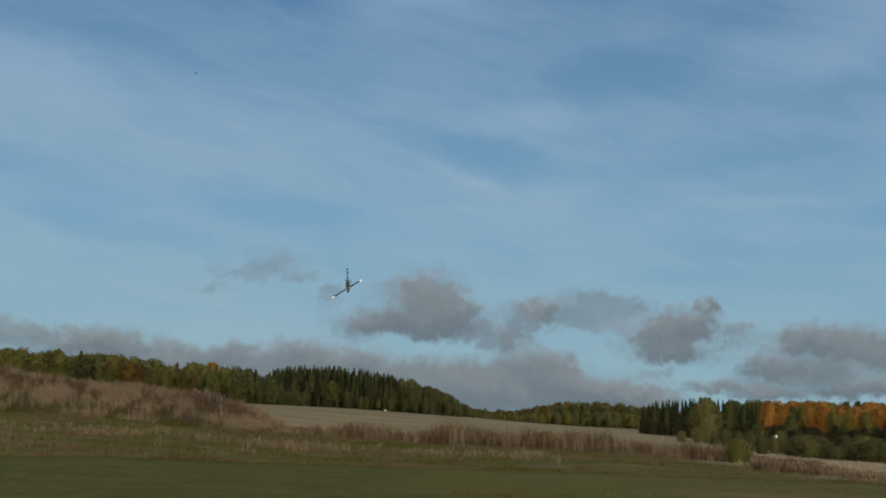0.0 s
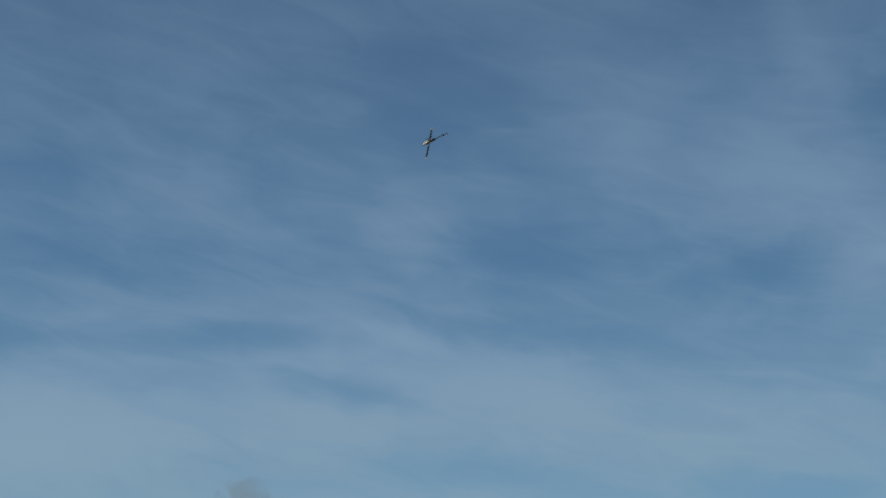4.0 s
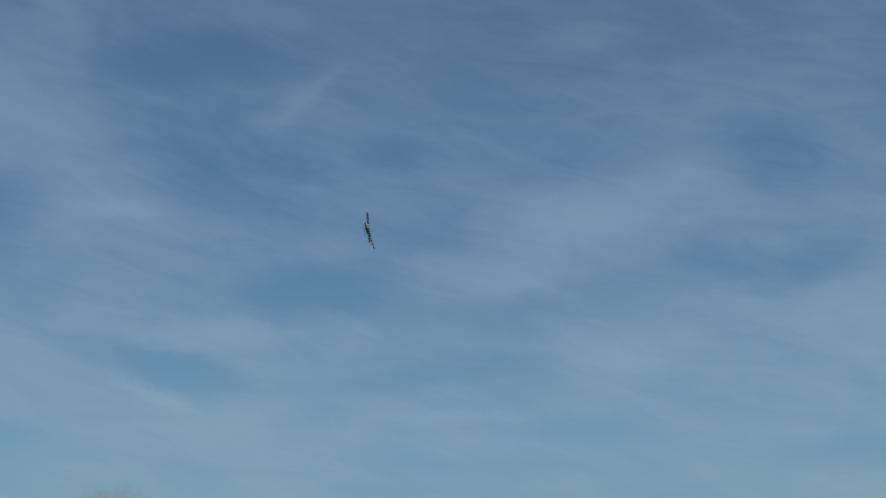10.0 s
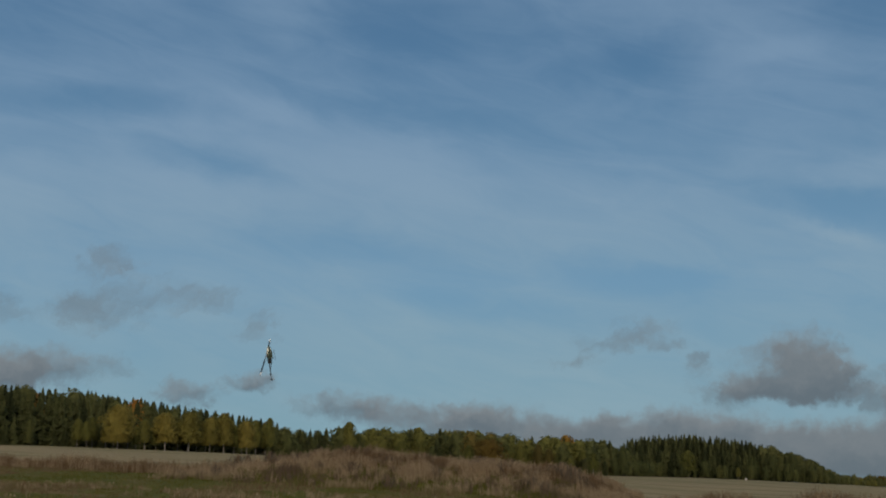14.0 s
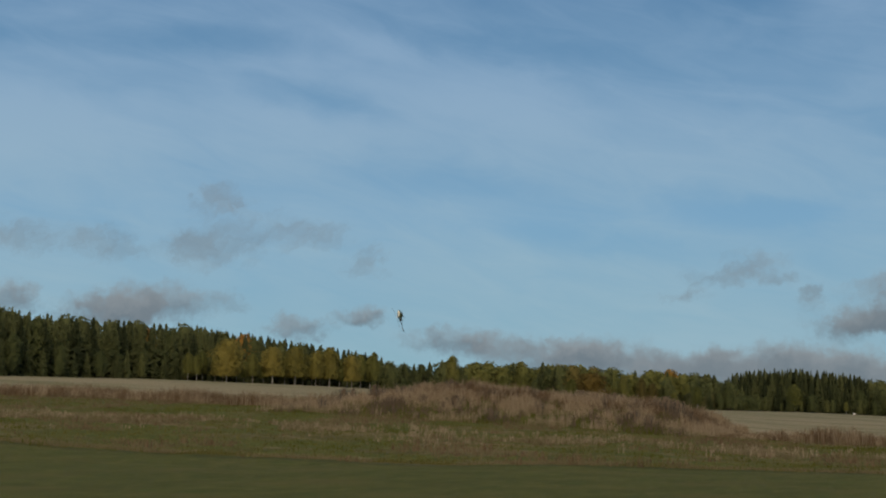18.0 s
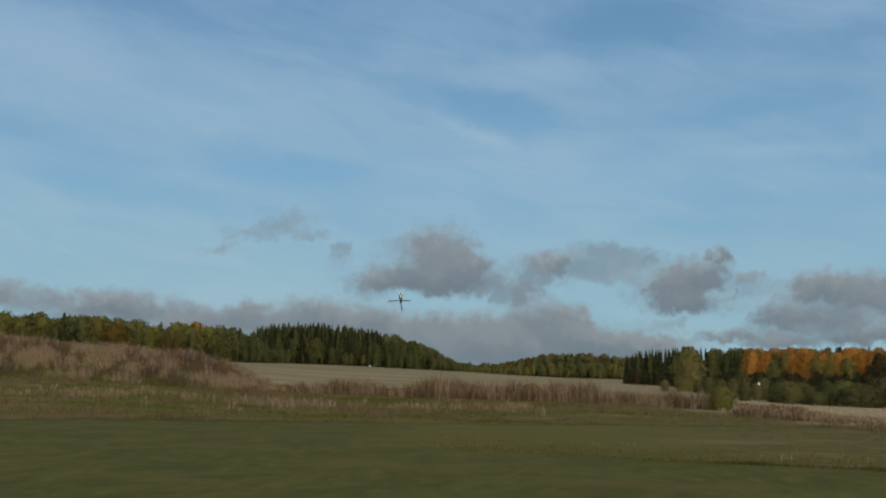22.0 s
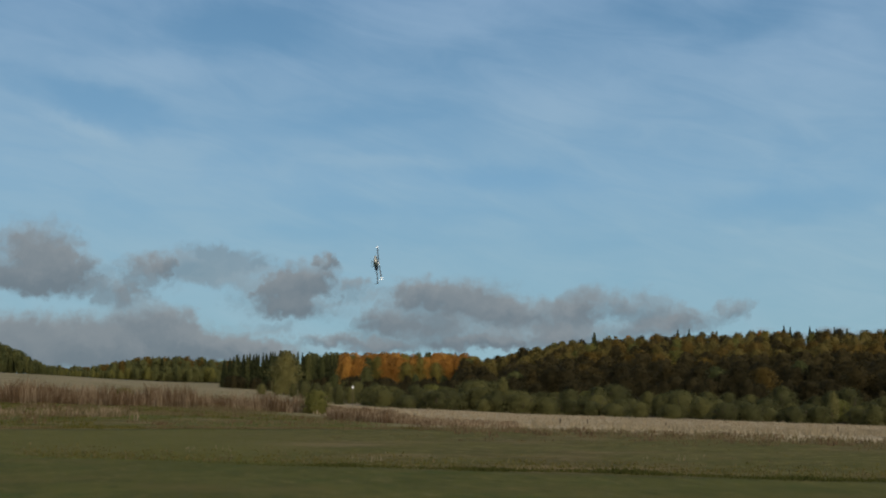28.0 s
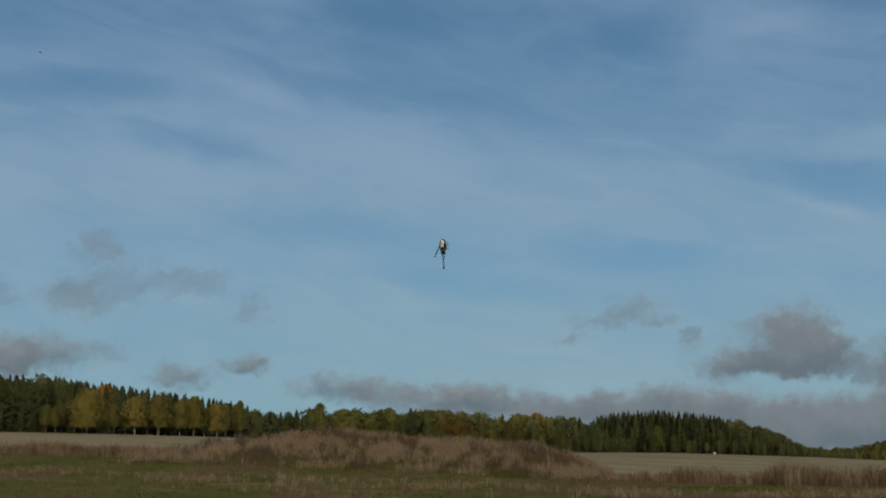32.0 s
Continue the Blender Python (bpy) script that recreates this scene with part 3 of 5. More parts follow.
for h in span(-8.6, -0.4, 17):
    top = (1.15 if h < -4 else 1.02) * rnd.uniform(0.72, 1.1) - (0.12 if h > -1.5 else 0)
    plant(GREENS if rnd.random() < 0.75 else BIRCHES, h, 645, max(3, top_height(h, 645, top)), wide=rnd.uniform(1.0, 1.5), rnd=rnd)
# far woods in the dip
for row in range(3):
    for h in span(-0.4, 8.2, 80):
        r = 900 + row * 22 + rnd.uniform(-8, 8)
        top = float(np.interp(h, (-0.4, 2.0, 4, 6.2, 7.4, 8.2), (0.6, 0.58, 0.98, 1.05, 0.85, 0.9))) * rnd.uniform(0.78, 1.08)
        q = rnd.random()
        wood("distant mixed wood in the dip", RUSSETS if q < 0.22 else GREENS if q < 0.6 else FIRS if q < 0.88 else SPRUCES, h, r, max(5, top_height(h, r, top)), 1.0, rnd)
for h in span(-0.6, 8.0, 70):
    r = 872 + rnd.uniform(-10, 10)
    top = float(np.interp(h, (-0.6, 2.0, 4, 6.2, 8.2), (0.42, 0.4, 0.55, 0.6, 0.5))) * rnd.uniform(0.6, 1.15)
    wood("distant mixed wood in the dip", GREENS if rnd.random() < 0.7 else BIRCHES, h, r, max(4, top_height(h, r, top)), 1.3, rnd)
# dark spruces and the lone birch before them
for row in range(3):
    for h in span(7.5, 12.9, 27):
        r = 575 + row * 16
        top = float(np.interp(h, (7.5, 8, 10, 13), (0.95, 1.15, 1.38, 1.3))) * rnd.uniform(0.82, 1.04)
        plant((FIRS if rnd.random() < 0.25 else SPRUCES) if h < 11 or rnd.random() < 0.4 else GREENS, h, r, top_height(h, r, top), wide=rnd.uniform(0.55, 1.0), rnd=rnd)
LONE = leafy(101, M_PALE, "large lone birch with pale yellow-green hanging crown", "birch_tree", M_BIRCHBARK, width=2.4, low=0.3, leaves=5200, size=0.26, upright=1.3, core=0.8)
plant([LONE], 10.15, 420, top_height(10.15, 420, 1.4), wide=1.2, rnd=rnd)
# the orange wood and the darker trees before it
for row in range(3):
    for h in span(12.8, 18.6, 18):
        r = 515 + row * 12
        q = rnd.random()
        plant((SPRUCES if row == 2 and q > 0.6 else GOLDS if q < 0.22 else ORANGES if q < 0.93 else GREENS), h, r, top_height(h, r, 1.36 * rnd.uniform(0.9, 1.03) * (0.86 if row == 0 else 1.06 if row == 2 and q > 0.6 else 1)), wide=rnd.uniform(0.85, 1.25), rnd=rnd)
for h in span(11.6, 19.5, 13):
    plant(OLIVES if rnd.random() < 0.6 else GREENS, h, 470, top_height(h, 470, rnd.uniform(0.15, 0.55)), wide=1.1, rnd=rnd)
for h in (15.6, 16.9):
    plant(GOLDS, h, 500, top_height(h, 500, 0.95), rnd=rnd)
plant(GREENS, 13.8, 300, top_height(13.8, 300, 0.75), wide=1.0, rnd=rnd)
# the wooded hill on the right
for row in range(11):
    for h in span(18.0, 50, 38 if row < 5 else 62):
        r = 268 + row * 31 + rnd.uniform(-12, 12)
        ridge = float(np.interp(h, (18, 19.4, 20.6, 22, 24, 28, 33, 35, 50), (1.2, 1.2, 1.6, 1.86, 2.1, 2.36, 2.44, 2.54, 2.44)))
        top = ridge * (0.4 + 0.6 * min(1, row / 7)) * rnd.uniform(0.9, 1.02)
        q = rnd.random()
        kind = OLIVES if q < 0.86 else GREENS if q < 0.9 else RUSSETS
        if row > 3 and q > 0.25:
            kind = (RUSSETS if q < 0.5 else OCHRES if q < 0.9 else BIRCHES)
        if row > 8 and h > 23.5 and q < 0.26:
            kind, top = SPRUCES, ridge * rnd.uniform(1.0, 1.11)
        elif row > 8 and q > 0.72:
            kind = ORANGES if q > 0.86 else GOLDS
        tall = max(5, top_height(h, r, top))
        wide = rnd.uniform(1.1, 1.5) * (1 if row < 5 else 0.72) * (0.95 if kind is SPRUCES else 1) * min(1.25, max(0.8, 12 / tall))
        if row in (2, 3, 4, 6, 7):
            wood("mixed autumn wood covering the hill", kind, h, r, tall, wide, rnd)
        else:
            plant(kind, h, r, tall, wide=wide, rnd=rnd)
tagged(plant(SPRUCES, 23.9, 455, top_height(23.9, 455, 2.36), rnd=rnd), "single spruce standing out above the ridge")
# willow bushes along the pale field
for row in range(3):
    for h in span(13.9, 46, (30, 34, 36)[row]):
        r = 196 + row * 9 + rnd.uniform(-2.5, 2.5)
        plant(YOUNG if rnd.random() < 0.1 else WILLOWS, h, r, (3.0 + 0.7 * row) * rnd.uniform(0.7, 1.2), base=4, wide=rnd.uniform(1.6, 2.3) - 0.2 * row, rnd=rnd, group="willow bushes along the pale field")
for h, top in ((19.8, 0.35), (34.0, -0.15)):
    tagged(plant(YELLOWS, h, 200, top_height(h, 200, top), wide=1.0, rnd=rnd), "slender young birch with yellow-green leaves")
tagged(plant(YOUNG, 11.6, 87, 1.75, base=4, wide=1.5, rnd=rnd), "low yellow-green willow bush at the end of the weeds")
tagged(plant(YOUNG, 3.3, 94, 1.3, base=4, wide=1.3, rnd=rnd), "yellow-green bush among the tall weeds")
for h, r, s in ((12.6, 210, 3.4), (13.4, 240, 4.2), (11.1, 330, 4.5), (12.1, 300, 4.2), (10.6, 360, 4), (11.6, 270, 3.8), (12.9, 270, 4.6), (13.1, 225, 3.2), (12.2, 235, 3), (14.2, 215, 4), (9.2, 400, 3.5)):
    plant(WILLOWS, h, r, s, base=4, rnd=rnd)
for h, r, tall in ((-11.6, 535, 5), (-11.1, 548, 6), (-10.6, 540, 7), (-10.1, 550, 6.5), (-9.7, 556, 7.5), (-9.3, 566, 7), (-8.9, 600, 6.5), (-8.5, 630, 5)):
    tagged(plant(WILLOWS, h, r, tall, base=4, wide=1.3, rnd=rnd), "large willow bush at the foot of the wood")
# brown scrub on the mound, thickest at its ends
for k in range(70):
    x = rnd.choice((rnd.uniform(-46, -18), rnd.uniform(-46, -18), rnd.uniform(-46, -39)))
    y = 94 + rnd.gauss(0, 5)
    plant(BRUSH, math.degrees(math.atan2(x, y)), math.hypot(x, y), rnd.uniform(0.5, 1.2), base=4, wide=rnd.uniform(1.3, 2.0), rnd=rnd, group="scrub on the mound")
for x, y, t in ((-45.5, 94, 1.7), (-44.2, 93, 1.5), (-42.8, 94, 1.4), (-19.4, 94, 1.5), (-18.4, 93.5, 1.5), (-20.4, 95, 1.2), (-17.8, 94, 1.1), (-18.9, 93, 1.4), (-19.9, 93, 1.1)):
    plant(BRUSH, math.degrees(math.atan2(x, y)), math.hypot(x, y), t, base=4, wide=1.5, rnd=rnd, group="scrub on the mound")
# undergrowth that closes the foot of the woods
for h in span(-56, -9, 150):
    wood("low undergrowth along the edge of the woods", GREENS if rnd.random() < 0.6 else OLIVES, h, edge(h) + 22 + rnd.uniform(-4, 8), rnd.uniform(3, 5), 1.9, rnd)
for h in span(-13, -8, 30):
    wood("low undergrowth along the edge of the woods", GREENS, h, 605 + rnd.uniform(-8, 8), rnd.uniform(5, 7), 1.9, rnd)
for h in span(-9, 8.4, 120):
    wood("low undergrowth along the edge of the woods", GREENS, h, (690 if h < 0 else 915) + rnd.uniform(-14, 8), rnd.uniform(4, 6), 1.9, rnd)
for h in span(7.5, 20, 34):
    wood("low undergrowth along the edge of the woods", OLIVES, h, 545 + rnd.uniform(-14, 8), rnd.uniform(4, 6), 1.9, rnd)
for h in span(12.5, 50, 90):
    wood("low undergrowth along the edge of the woods", OLIVES, h, 262 + rnd.uniform(-25, 14), rnd.uniform(3, 5.5), 1.8, rnd)
build_woods()
for src in SPRUCES + FIRS + OCHRES + GREENS + BIRCHES + GOLDS + ORANGES + OLIVES + RUSSETS + YELLOWS + YOUNG + WILLOWS + BRUSH:
    if src.name not in PLACED:   # kinds that found no place
        for ob in list(src.children) + [src]:
            bpy.data.objects.remove(ob)


# ---- weeds and grasses ----
def tufts(name, spots, material, label, blades=5, lean=0.25, width=0.03, head=0.0):
    """One sheet of upright dry stalks; spots give x, y and height."""
    vs, fs = [], []
    g = random.Random(len(spots))
    for x, y, h in spots:
        z0 = land(x, y) - 0.03
        for k in range(blades):
            a = g.uniform(0, 6.28)
            dx, dy = math.cos(a), math.sin(a)
            ox, oy = x + g.gauss(0, 0.12), y + g.gauss(0, 0.12)
            hh = h * g.uniform(0.55, 1.1)
            le = lean * hh * g.uniform(0, 1)
            w = width * g.uniform(0.7, 1.6)
            b = len(vs)
            vs += [(ox - dy * w, oy + dx * w, z0), (ox + dy * w, oy - dx * w, z0), (ox + dx * le * 0.4 + dy * w, oy + dy * le * 0.4 - dx * w, z0 + hh * 0.55), (ox + dx * le, oy + dy * le, z0 + hh), (ox + dx * le * 0.4 - dy * w, oy + dy * le * 0.4 + dx * w, z0 + hh * 0.55)]
            fs += [(b, b + 1, b + 2, b + 3, b + 4)]
            if head:
                b = len(vs)
                t = Vector((ox + dx * le, oy + dy * le, z0 + hh))
                s = head * g.uniform(0.5, 1.3)
                vs += [tuple(t + Vector((0, 0, s))), tuple(t + Vector((dx * s * 0.35, dy * s * 0.35, 0))), tuple(t + Vector((0, 0, -s))), tuple(t - Vector((dx * s * 0.35, dy * s * 0.35, 0.02)))]
                fs += [(b, b + 1, b + 2, b + 3)]
    return tagged(new(name, mesh_from(name, vs, fs, material)), label, "weeds", kind="stuff")


g = random.Random(8)
reeds, brown, dark, sedge, grass, dry = [], [], [], [], [], []
for k in range(7500):   # the strip along the stubble field
    x = g.uniform(-95, 19)
    if -46 < x < -17:
        continue
    patch = noise.noise(Vector((x * 0.22, 0.3, 1)))
    y = strip_y(x) + g.gauss(0, 2.0) + (3 if x < -45 else 0)
    h = 1.2 if x < -42 else 1.75 + 0.35 * smooth((x + 5) / 8) - 0.75 * smooth((x - 7) / 9)
    if x > -20:
        h *= 0.16 + 0.84 * smooth((x + 15.5) / 12)
    h *= 0.75 + 0.6 * patch + 0.2 * noise.noise(Vector((x * 0.9, 2, 1)))
    (reeds if g.random() < 0.44 + 0.8 * noise.noise(Vector((x * 0.5, y * 0.3, 6))) else brown).append((x, y, h * g.uniform(0.45, 1.1)))
for k in range(12000):   # all over the mound
    x, y = g.uniform(-47, -15), g.uniform(81, 106)
    h = 0.66 + 0.3 * noise.noise(Vector((x * 0.3, y * 0.3, 2))) + 0.35 * noise.noise(Vector((x * 1.1, y * 0.6, 2)))
    tone = noise.noise(Vector((x * 0.3, y * 0.22, 5))) + 0.6 * noise.noise(Vector((x * 0.9, y * 0.5, 15))) + g.gauss(0, 0.12)
    foot = smooth((90 - y) / 6) * 0.33
    if g.random() < foot * 2.4:
        (sedge if tone < 0.05 else dry).append((x, y, h * g.uniform(0.25, 0.6)))
    elif tone > 0.0:
        reeds.append((x, y, h * g.uniform(0.6, 1.25)))
    elif tone < -0.4 + foot:
        dark.append((x, y, h * g.uniform(0.5, 1.2)))
    elif tone < -0.1 + foot and y < 92:
        sedge.append((x, y, h * g.uniform(0.3, 0.7)))
    else:
        brown.append((x, y, h * g.uniform(0.5, 1.3)))
for k in range(2600):   # brown weeds where the pale field begins
    h = 12.3 + 8.2 * g.random() ** 1.4
    x, y = at(h, g.uniform(62, 76) - (h - 13) * 1.2)
    (reeds if g.random() < (0.35 if h < 15 else 0.6) else brown).append((x, y, g.uniform(0.1, 0.3) * (0.8 + 1.3 * smooth((16.8 - h) / 2.5))))
count = 0
while count < 30000:   # the meadow between the mown strip and the weeds: green, straw and brown by patches
    x, y = g.uniform(-80, 45), g.uniform(12, 96)
    edge_y = 42.0 + 2.8 * smooth((x + 17) / 5)
    if y > strip_y(x) + 2 or abs(math.degrees(math.atan2(x, y))) > 50:
        continue
    if x > 13.5 and 1.5 * (x - 15.5) + y > 43:
        continue
    if y < edge_y and (x < 5 or y + 0.63 * x < 28.8):
        continue
    count += 1
    patch = noise.noise(Vector((x * 0.13, y * 0.16, 4))) + 0.5 * noise.noise(Vector((x * 0.5, y * 0.35, 14)))
    h = g.uniform(0.05, 0.2) * (1 + 1.3 * max(0, abs(patch)))
    if x > 2 and y < 60:
        h *= 0.5 if y > edge_y else 0.25
    if x > 2 and y < 50 and x < 16 and g.random() < 0.7:
        grass.append((x, y, h * 0.7))
    elif patch > 0.16:
        (dry if g.random() < (0.75 if x < 2 else 0.92) else brown).append((x, y, h * g.uniform(0.8, 1.4)))
    elif patch > -0.25:
        grass.append((x, y, h * 0.8))
    else:
        sedge.append((x, y, h * 0.8))
for k in range(2600):   # the dry fringe of the pale field
    x = g.uniform(13, 42)
    y = 44 - 1.5 * (x - 15.5) + 4 * noise.noise(Vector((x * 0.4, 3, 0))) + g.gauss(0, 2.5)
    if y > 8:
        (dry if g.random() < 0.85 else brown).append((x, y, g.uniform(0.05, 0.2)))
for k in range(3600):   # a band of straw below the mound
    x = g.uniform(-52, 4)
    y = 62 + g.gauss(0, 3) + 3 * noise.noise(Vector((x * 0.15, 8, 0)))
    if noise.noise(Vector((x * 0.2, y * 0.25, 21))) > 0.0:
        (reeds if g.random() < 0.3 else dry).append((x, y, g.uniform(0.15, 0.42)))
lush, stems = [], []
for k in range(4200):   # dark green tussocks where the mower stopped
    x = g.uniform(-1, 26)
    clot = (0.45 + 0.55 * smooth(x / 10)) * (0.55 + 0.9 * max(0, noise.noise(Vector((x * 0.8, 7, 0)))))
    lush.append((x, 28.6 - 0.63 * x + 0.6 * noise.noise(Vector((x * 0.35, 0, 0))) + abs(g.gauss(0, 0.35)), g.uniform(0.07, 0.15) * clot))
for k in range(4500):   # yellowing grass behind them, thinning out
    x = g.uniform(-0.5, 27)
    y = 29.0 - 0.63 * x + abs(g.gauss(0, 2.2))
    (grass if g.random() < 0.9 else dry).append((x, y, g.uniform(0.03, 0.085)))
for k in range(5200):   # the matted edge of the strip: straw with gaps
    x = g.uniform(-48, 14)
    y = 42.6 + 2.8 * smooth((x + 17) / 5) + 0.5 * noise.noise(Vector((x * 0.3, 5, 0))) + abs(g.gauss(0, 0.8))
    if noise.noise(Vector((x * 0.25, 31, 0))) > -0.15:
        dry.append((x, y, g.uniform(0.04, 0.13)))
    else:
        grass.append((x, y, g.uniform(0.06, 0.15)))
for cx, cy in ((6.6, 26.5), (7.6, 25.5), (13.6, 26.0), (3.5, 31)):   # single tall bleached stems
    for k in range(5):
        stems.append((cx + g.gauss(0, 0.35), cy + g.gauss(0, 0.35), g.uniform(0.1, 0.2)))
tufts("tall_reeds", reeds, M_REED, "tall dry straw-coloured reeds along the field edge", 6, 0.2, 0.014, 0.07)
tufts("brown_weeds", brown, M_BROWN, "tall withered reddish-brown weeds along the field edge", 6, 0.3, 0.018, 0.06)
tufts("dark_weeds", dark, M_THORN, "dark withered weeds and thorny stalks on the mound", 6, 0.35, 0.02, 0.05)
tufts("green_sedge", sedge, M_SEDGE, "fresh green sedge in damp patches of the meadow", 4, 0.6, 0.014)
tufts("lush_grass", lush, leaf_material("dark_lush_grass", (0.036, 0.045, 0.011), (0.058, 0.066, 0.016), (0.092, 0.094, 0.024)), "dark green tussocks along the edge of the mown strip", 5, 0.6, 0.012)
tufts("bleached_stems", stems, M_STRAW, "single tall bleached grass stems", 2, 0.25, 0.006, 0.03)
tufts("meadow_grass", grass, M_GRASS, "rough uncut meadow grass beside the mown strip", 4, 0.7, 0.014)
tufts("dry_grass", dry, M_DRY, "pale dry grass tufts scattered over the meadow", 4, 0.5, 0.013, 0.04)
straw = []
while len(straw) < 5200:   # bleached grass of the pale field
    h, r = g.uniform(11, 47), 45 + 145 * g.random()
    x, y = at(h, r)
    if 1.5 * (x - 15.5) + y > 48 and x > 17:
        straw.append((x, y, g.uniform(0.12, 0.38) * (1 + 0.5 * noise.noise(Vector((x * 0.12, y * 0.12, 6))))))
tufts("field_straw", straw, M_STRAW, "bleached straw standing on the pale field", 5, 0.5, 0.022)
lawn = []
while len(lawn) < 24000:
    y = 13 + 32 * g.random() ** 1.3
    x = g.uniform(-0.85, 0.85) * y
    if y < 42.0 + 2.8 * smooth((x + 17) / 5):
        lawn.append((x, y, g.uniform(0.01, 0.03) * (1.3 if noise.noise(Vector((x * 0.5, y * 0.5, 3))) > 0.15 else 0.8)))
tufts("lawn_grass", lawn, M_LAWN, "short mown grass of the flying strip", 3, 0.9, 0.011)


# ---- clouds: two far layers that drift slowly to the right ----
DRIFT = 0.0585   # degrees a second
# heading, elevation, half width and half height of each billow, in degrees
FRONT_BANK = [(8.9, 4.2, 1.5, 0.6), (-2.1, 6.02, 1.36, 0.81), (-2.7, 5.0, 2.22, 0.91), (-1.0, 4.72, 1.52, 0.91), (-4.6, 4.22, 1.41, 0.61), (-2.2, 4.12, 1.87, 0.45), (1.2, 3.85, 1.16, 0.51), (2.4, 4.84, 1.11, 0.71), (3.5, 5.12, 0.91, 0.45), (10.3, 5.52, 0.4, 0.43), (9.5, 4.78, 1.21, 0.81), (8.1, 3.79, 1.82, 0.81), (9.3, 3.29, 1.36, 0.45), (11.6, 4.27, 0.51, 0.45)]
RIGHT_BANK = [(14.5, 4.12, 1.21, 0.61), (16.5, 3.98, 1.97, 0.71), (14.9, 3.27, 2.65, 0.76), (12.5, 2.79, 1.26, 0.51), (15.1, 2.2, 2.78, 0.66), (18.2, 3.24, 1.52, 0.61), (10.3, 1.9, 1.52, 0.25), (12.7, 1.61, 1.77, 0.3), (17.4, 1.73, 1.77, 0.3), (22.0, 3.62, 1.41, 0.76), (20.2, 3.1, 1.7, 0.62), (24.4, 3.51, 1.31, 0.66), (26.3, 2.99, 1.31, 0.51), (28.4, 3.26, 0.66, 0.45), (31.6, 2.13, 3.03, 0.35), (19.4, 2.0, 1.8, 0.62), (22.0, 2.2, 1.8, 0.6), (25.0, 2.5, 1.6, 0.45)]
WISPS = [(-40.9, 7.56, 2.4, 0.73), (-37.1, 7.34, 1.26, 0.67), (-31.9, 7.96, 1.82, 1.09), (-33.8, 7.22, 1.01, 0.73), (-32.6, 9.61, 1.07, 0.54), (-28.4, 8.19, 1.33, 0.67), (-26.0, 6.98, 0.95, 0.73), (-11.9, 5.49, 1.06, 0.35), (-8.8, 6.95, 1.16, 0.51), (-10.4, 6.35, 1.52, 0.3), (-6.4, 5.45, 0.45, 0.45), (-8.0, 6.09, 0.76, 0.25), (4.5, 5.6, 1.01, 0.4), (6.5, 5.4, 1.31, 0.45), (5.1, 4.59, 1.01, 0.3), (6.4, 4.09, 0.76, 0.3), (-5.8, 4.2, 1.31, 0.51), (0.7, 4.58, 1.21, 0.61), (3.8, 4.54, 1.52, 0.51), (5.4, 5.15, 1.52, 0.45), (11.2, 3.83, 1.21, 0.56), (12.7, 2.35, 1.52, 0.45), (7.7, 4.59, 1.21, 0.56), (-3.8, 5.49, 1.41, 0.66), (13.5, 4.06, 1.01, 0.51), (7.6, 2.34, 1.77, 0.35)]
LOW_BANK = [(-34.9, 5.0, 2.83, 0.71), (-37.0, 4.4, 2.32, 0.66), (-41.5, 4.95, 1.16, 0.66), (-26.3, 4.46, 1.01, 0.38), (-29.0, 3.86, 1.31, 0.51), (-21.6, 3.47, 2.65, 0.56), (-18.3, 2.81, 2.78, 0.66), (-15.4, 2.97, 2.02, 0.71), (-12.1, 2.52, 2.27, 0.61), (-8.7, 2.63, 2.27, 0.71), (-6.3, 2.61, 2.02, 0.81), (-3.7, 2.22, 2.53, 0.76), (-0.7, 2.0, 2.53, 0.81), (2.1, 2.57, 1.67, 0.91), (3.7, 2.33, 1.41, 0.91), (5.3, 1.63, 2.53, 0.61), (-12.1, 1.71, 6.31, 0.71), (-3.4, 1.07, 6.06, 0.86), (2.8, 1.19, 5.05, 0.86), (7.3, 1.34, 2.27, 0.4)]

# strands (above nought) and gaps (below) of the high ice cloud: heading, elevation, half length, half width, slant, strength
ICE_WEST = [(-43.7, 15.8, 2.7, 0.59, 3, -0.5), (-43.2, 11.9, 4.8, 1.93, 2, 0.45), (-42.7, 22.9, 2.8, 1.45, 4, -0.5), (-40.7, 12.5, 4.7, 1.43, -1, 0.5), (-39.4, 19.2, 3.8, 0.62, -9, -0.4), (-33.6, 16.3, 4.4, 0.61, 1, -0.7), (-32.0, 12.6, 6.4, 1.25, 0, 0.4), (-28.3, 14.1, 3.1, 0.58, -9, -0.7), (-25.5, 16.4, 2.0, 0.44, -12, 0.5), (-25.3, 21.2, 1.8, 1.38, -2, 0.45), (-25.2, 25.7, 2.2, 0.74, -2, -0.5), (-24.0, 28.0, 3.7, 1.95, -8, -0.5)]
ICE_NORTHWEST = [(-23.9, 24.6, 1.8, 0.85, 5, -0.3), (-21.6, 10.4, 4.5, 0.8, -2, -0.5), (-20.3, 20.3, 3.7, 1.0, -3, -0.6), (-20.2, 16.4, 3.3, 0.61, -6, -0.45), (-19.1, 14.2, 3.3, 1.0, -3, 0.35), (-18.2, 8.9, 3.1, 0.61, 3, -0.45), (-17.7, 13.1, 16.3, 2.12, -9, 0.45), (-15.7, 23.8, 2.5, 2.16, 6, 0.35), (-15.1, 7.8, 3.8, 0.55, -6, -0.5), (-14.0, 27.2, 2.5, 4.11, 29, 0.35), (-10.6, 30.2, 3.3, 1.83, 6, -0.4), (-9.7, 18.3, 3.0, 0.85, 3, -0.45)]
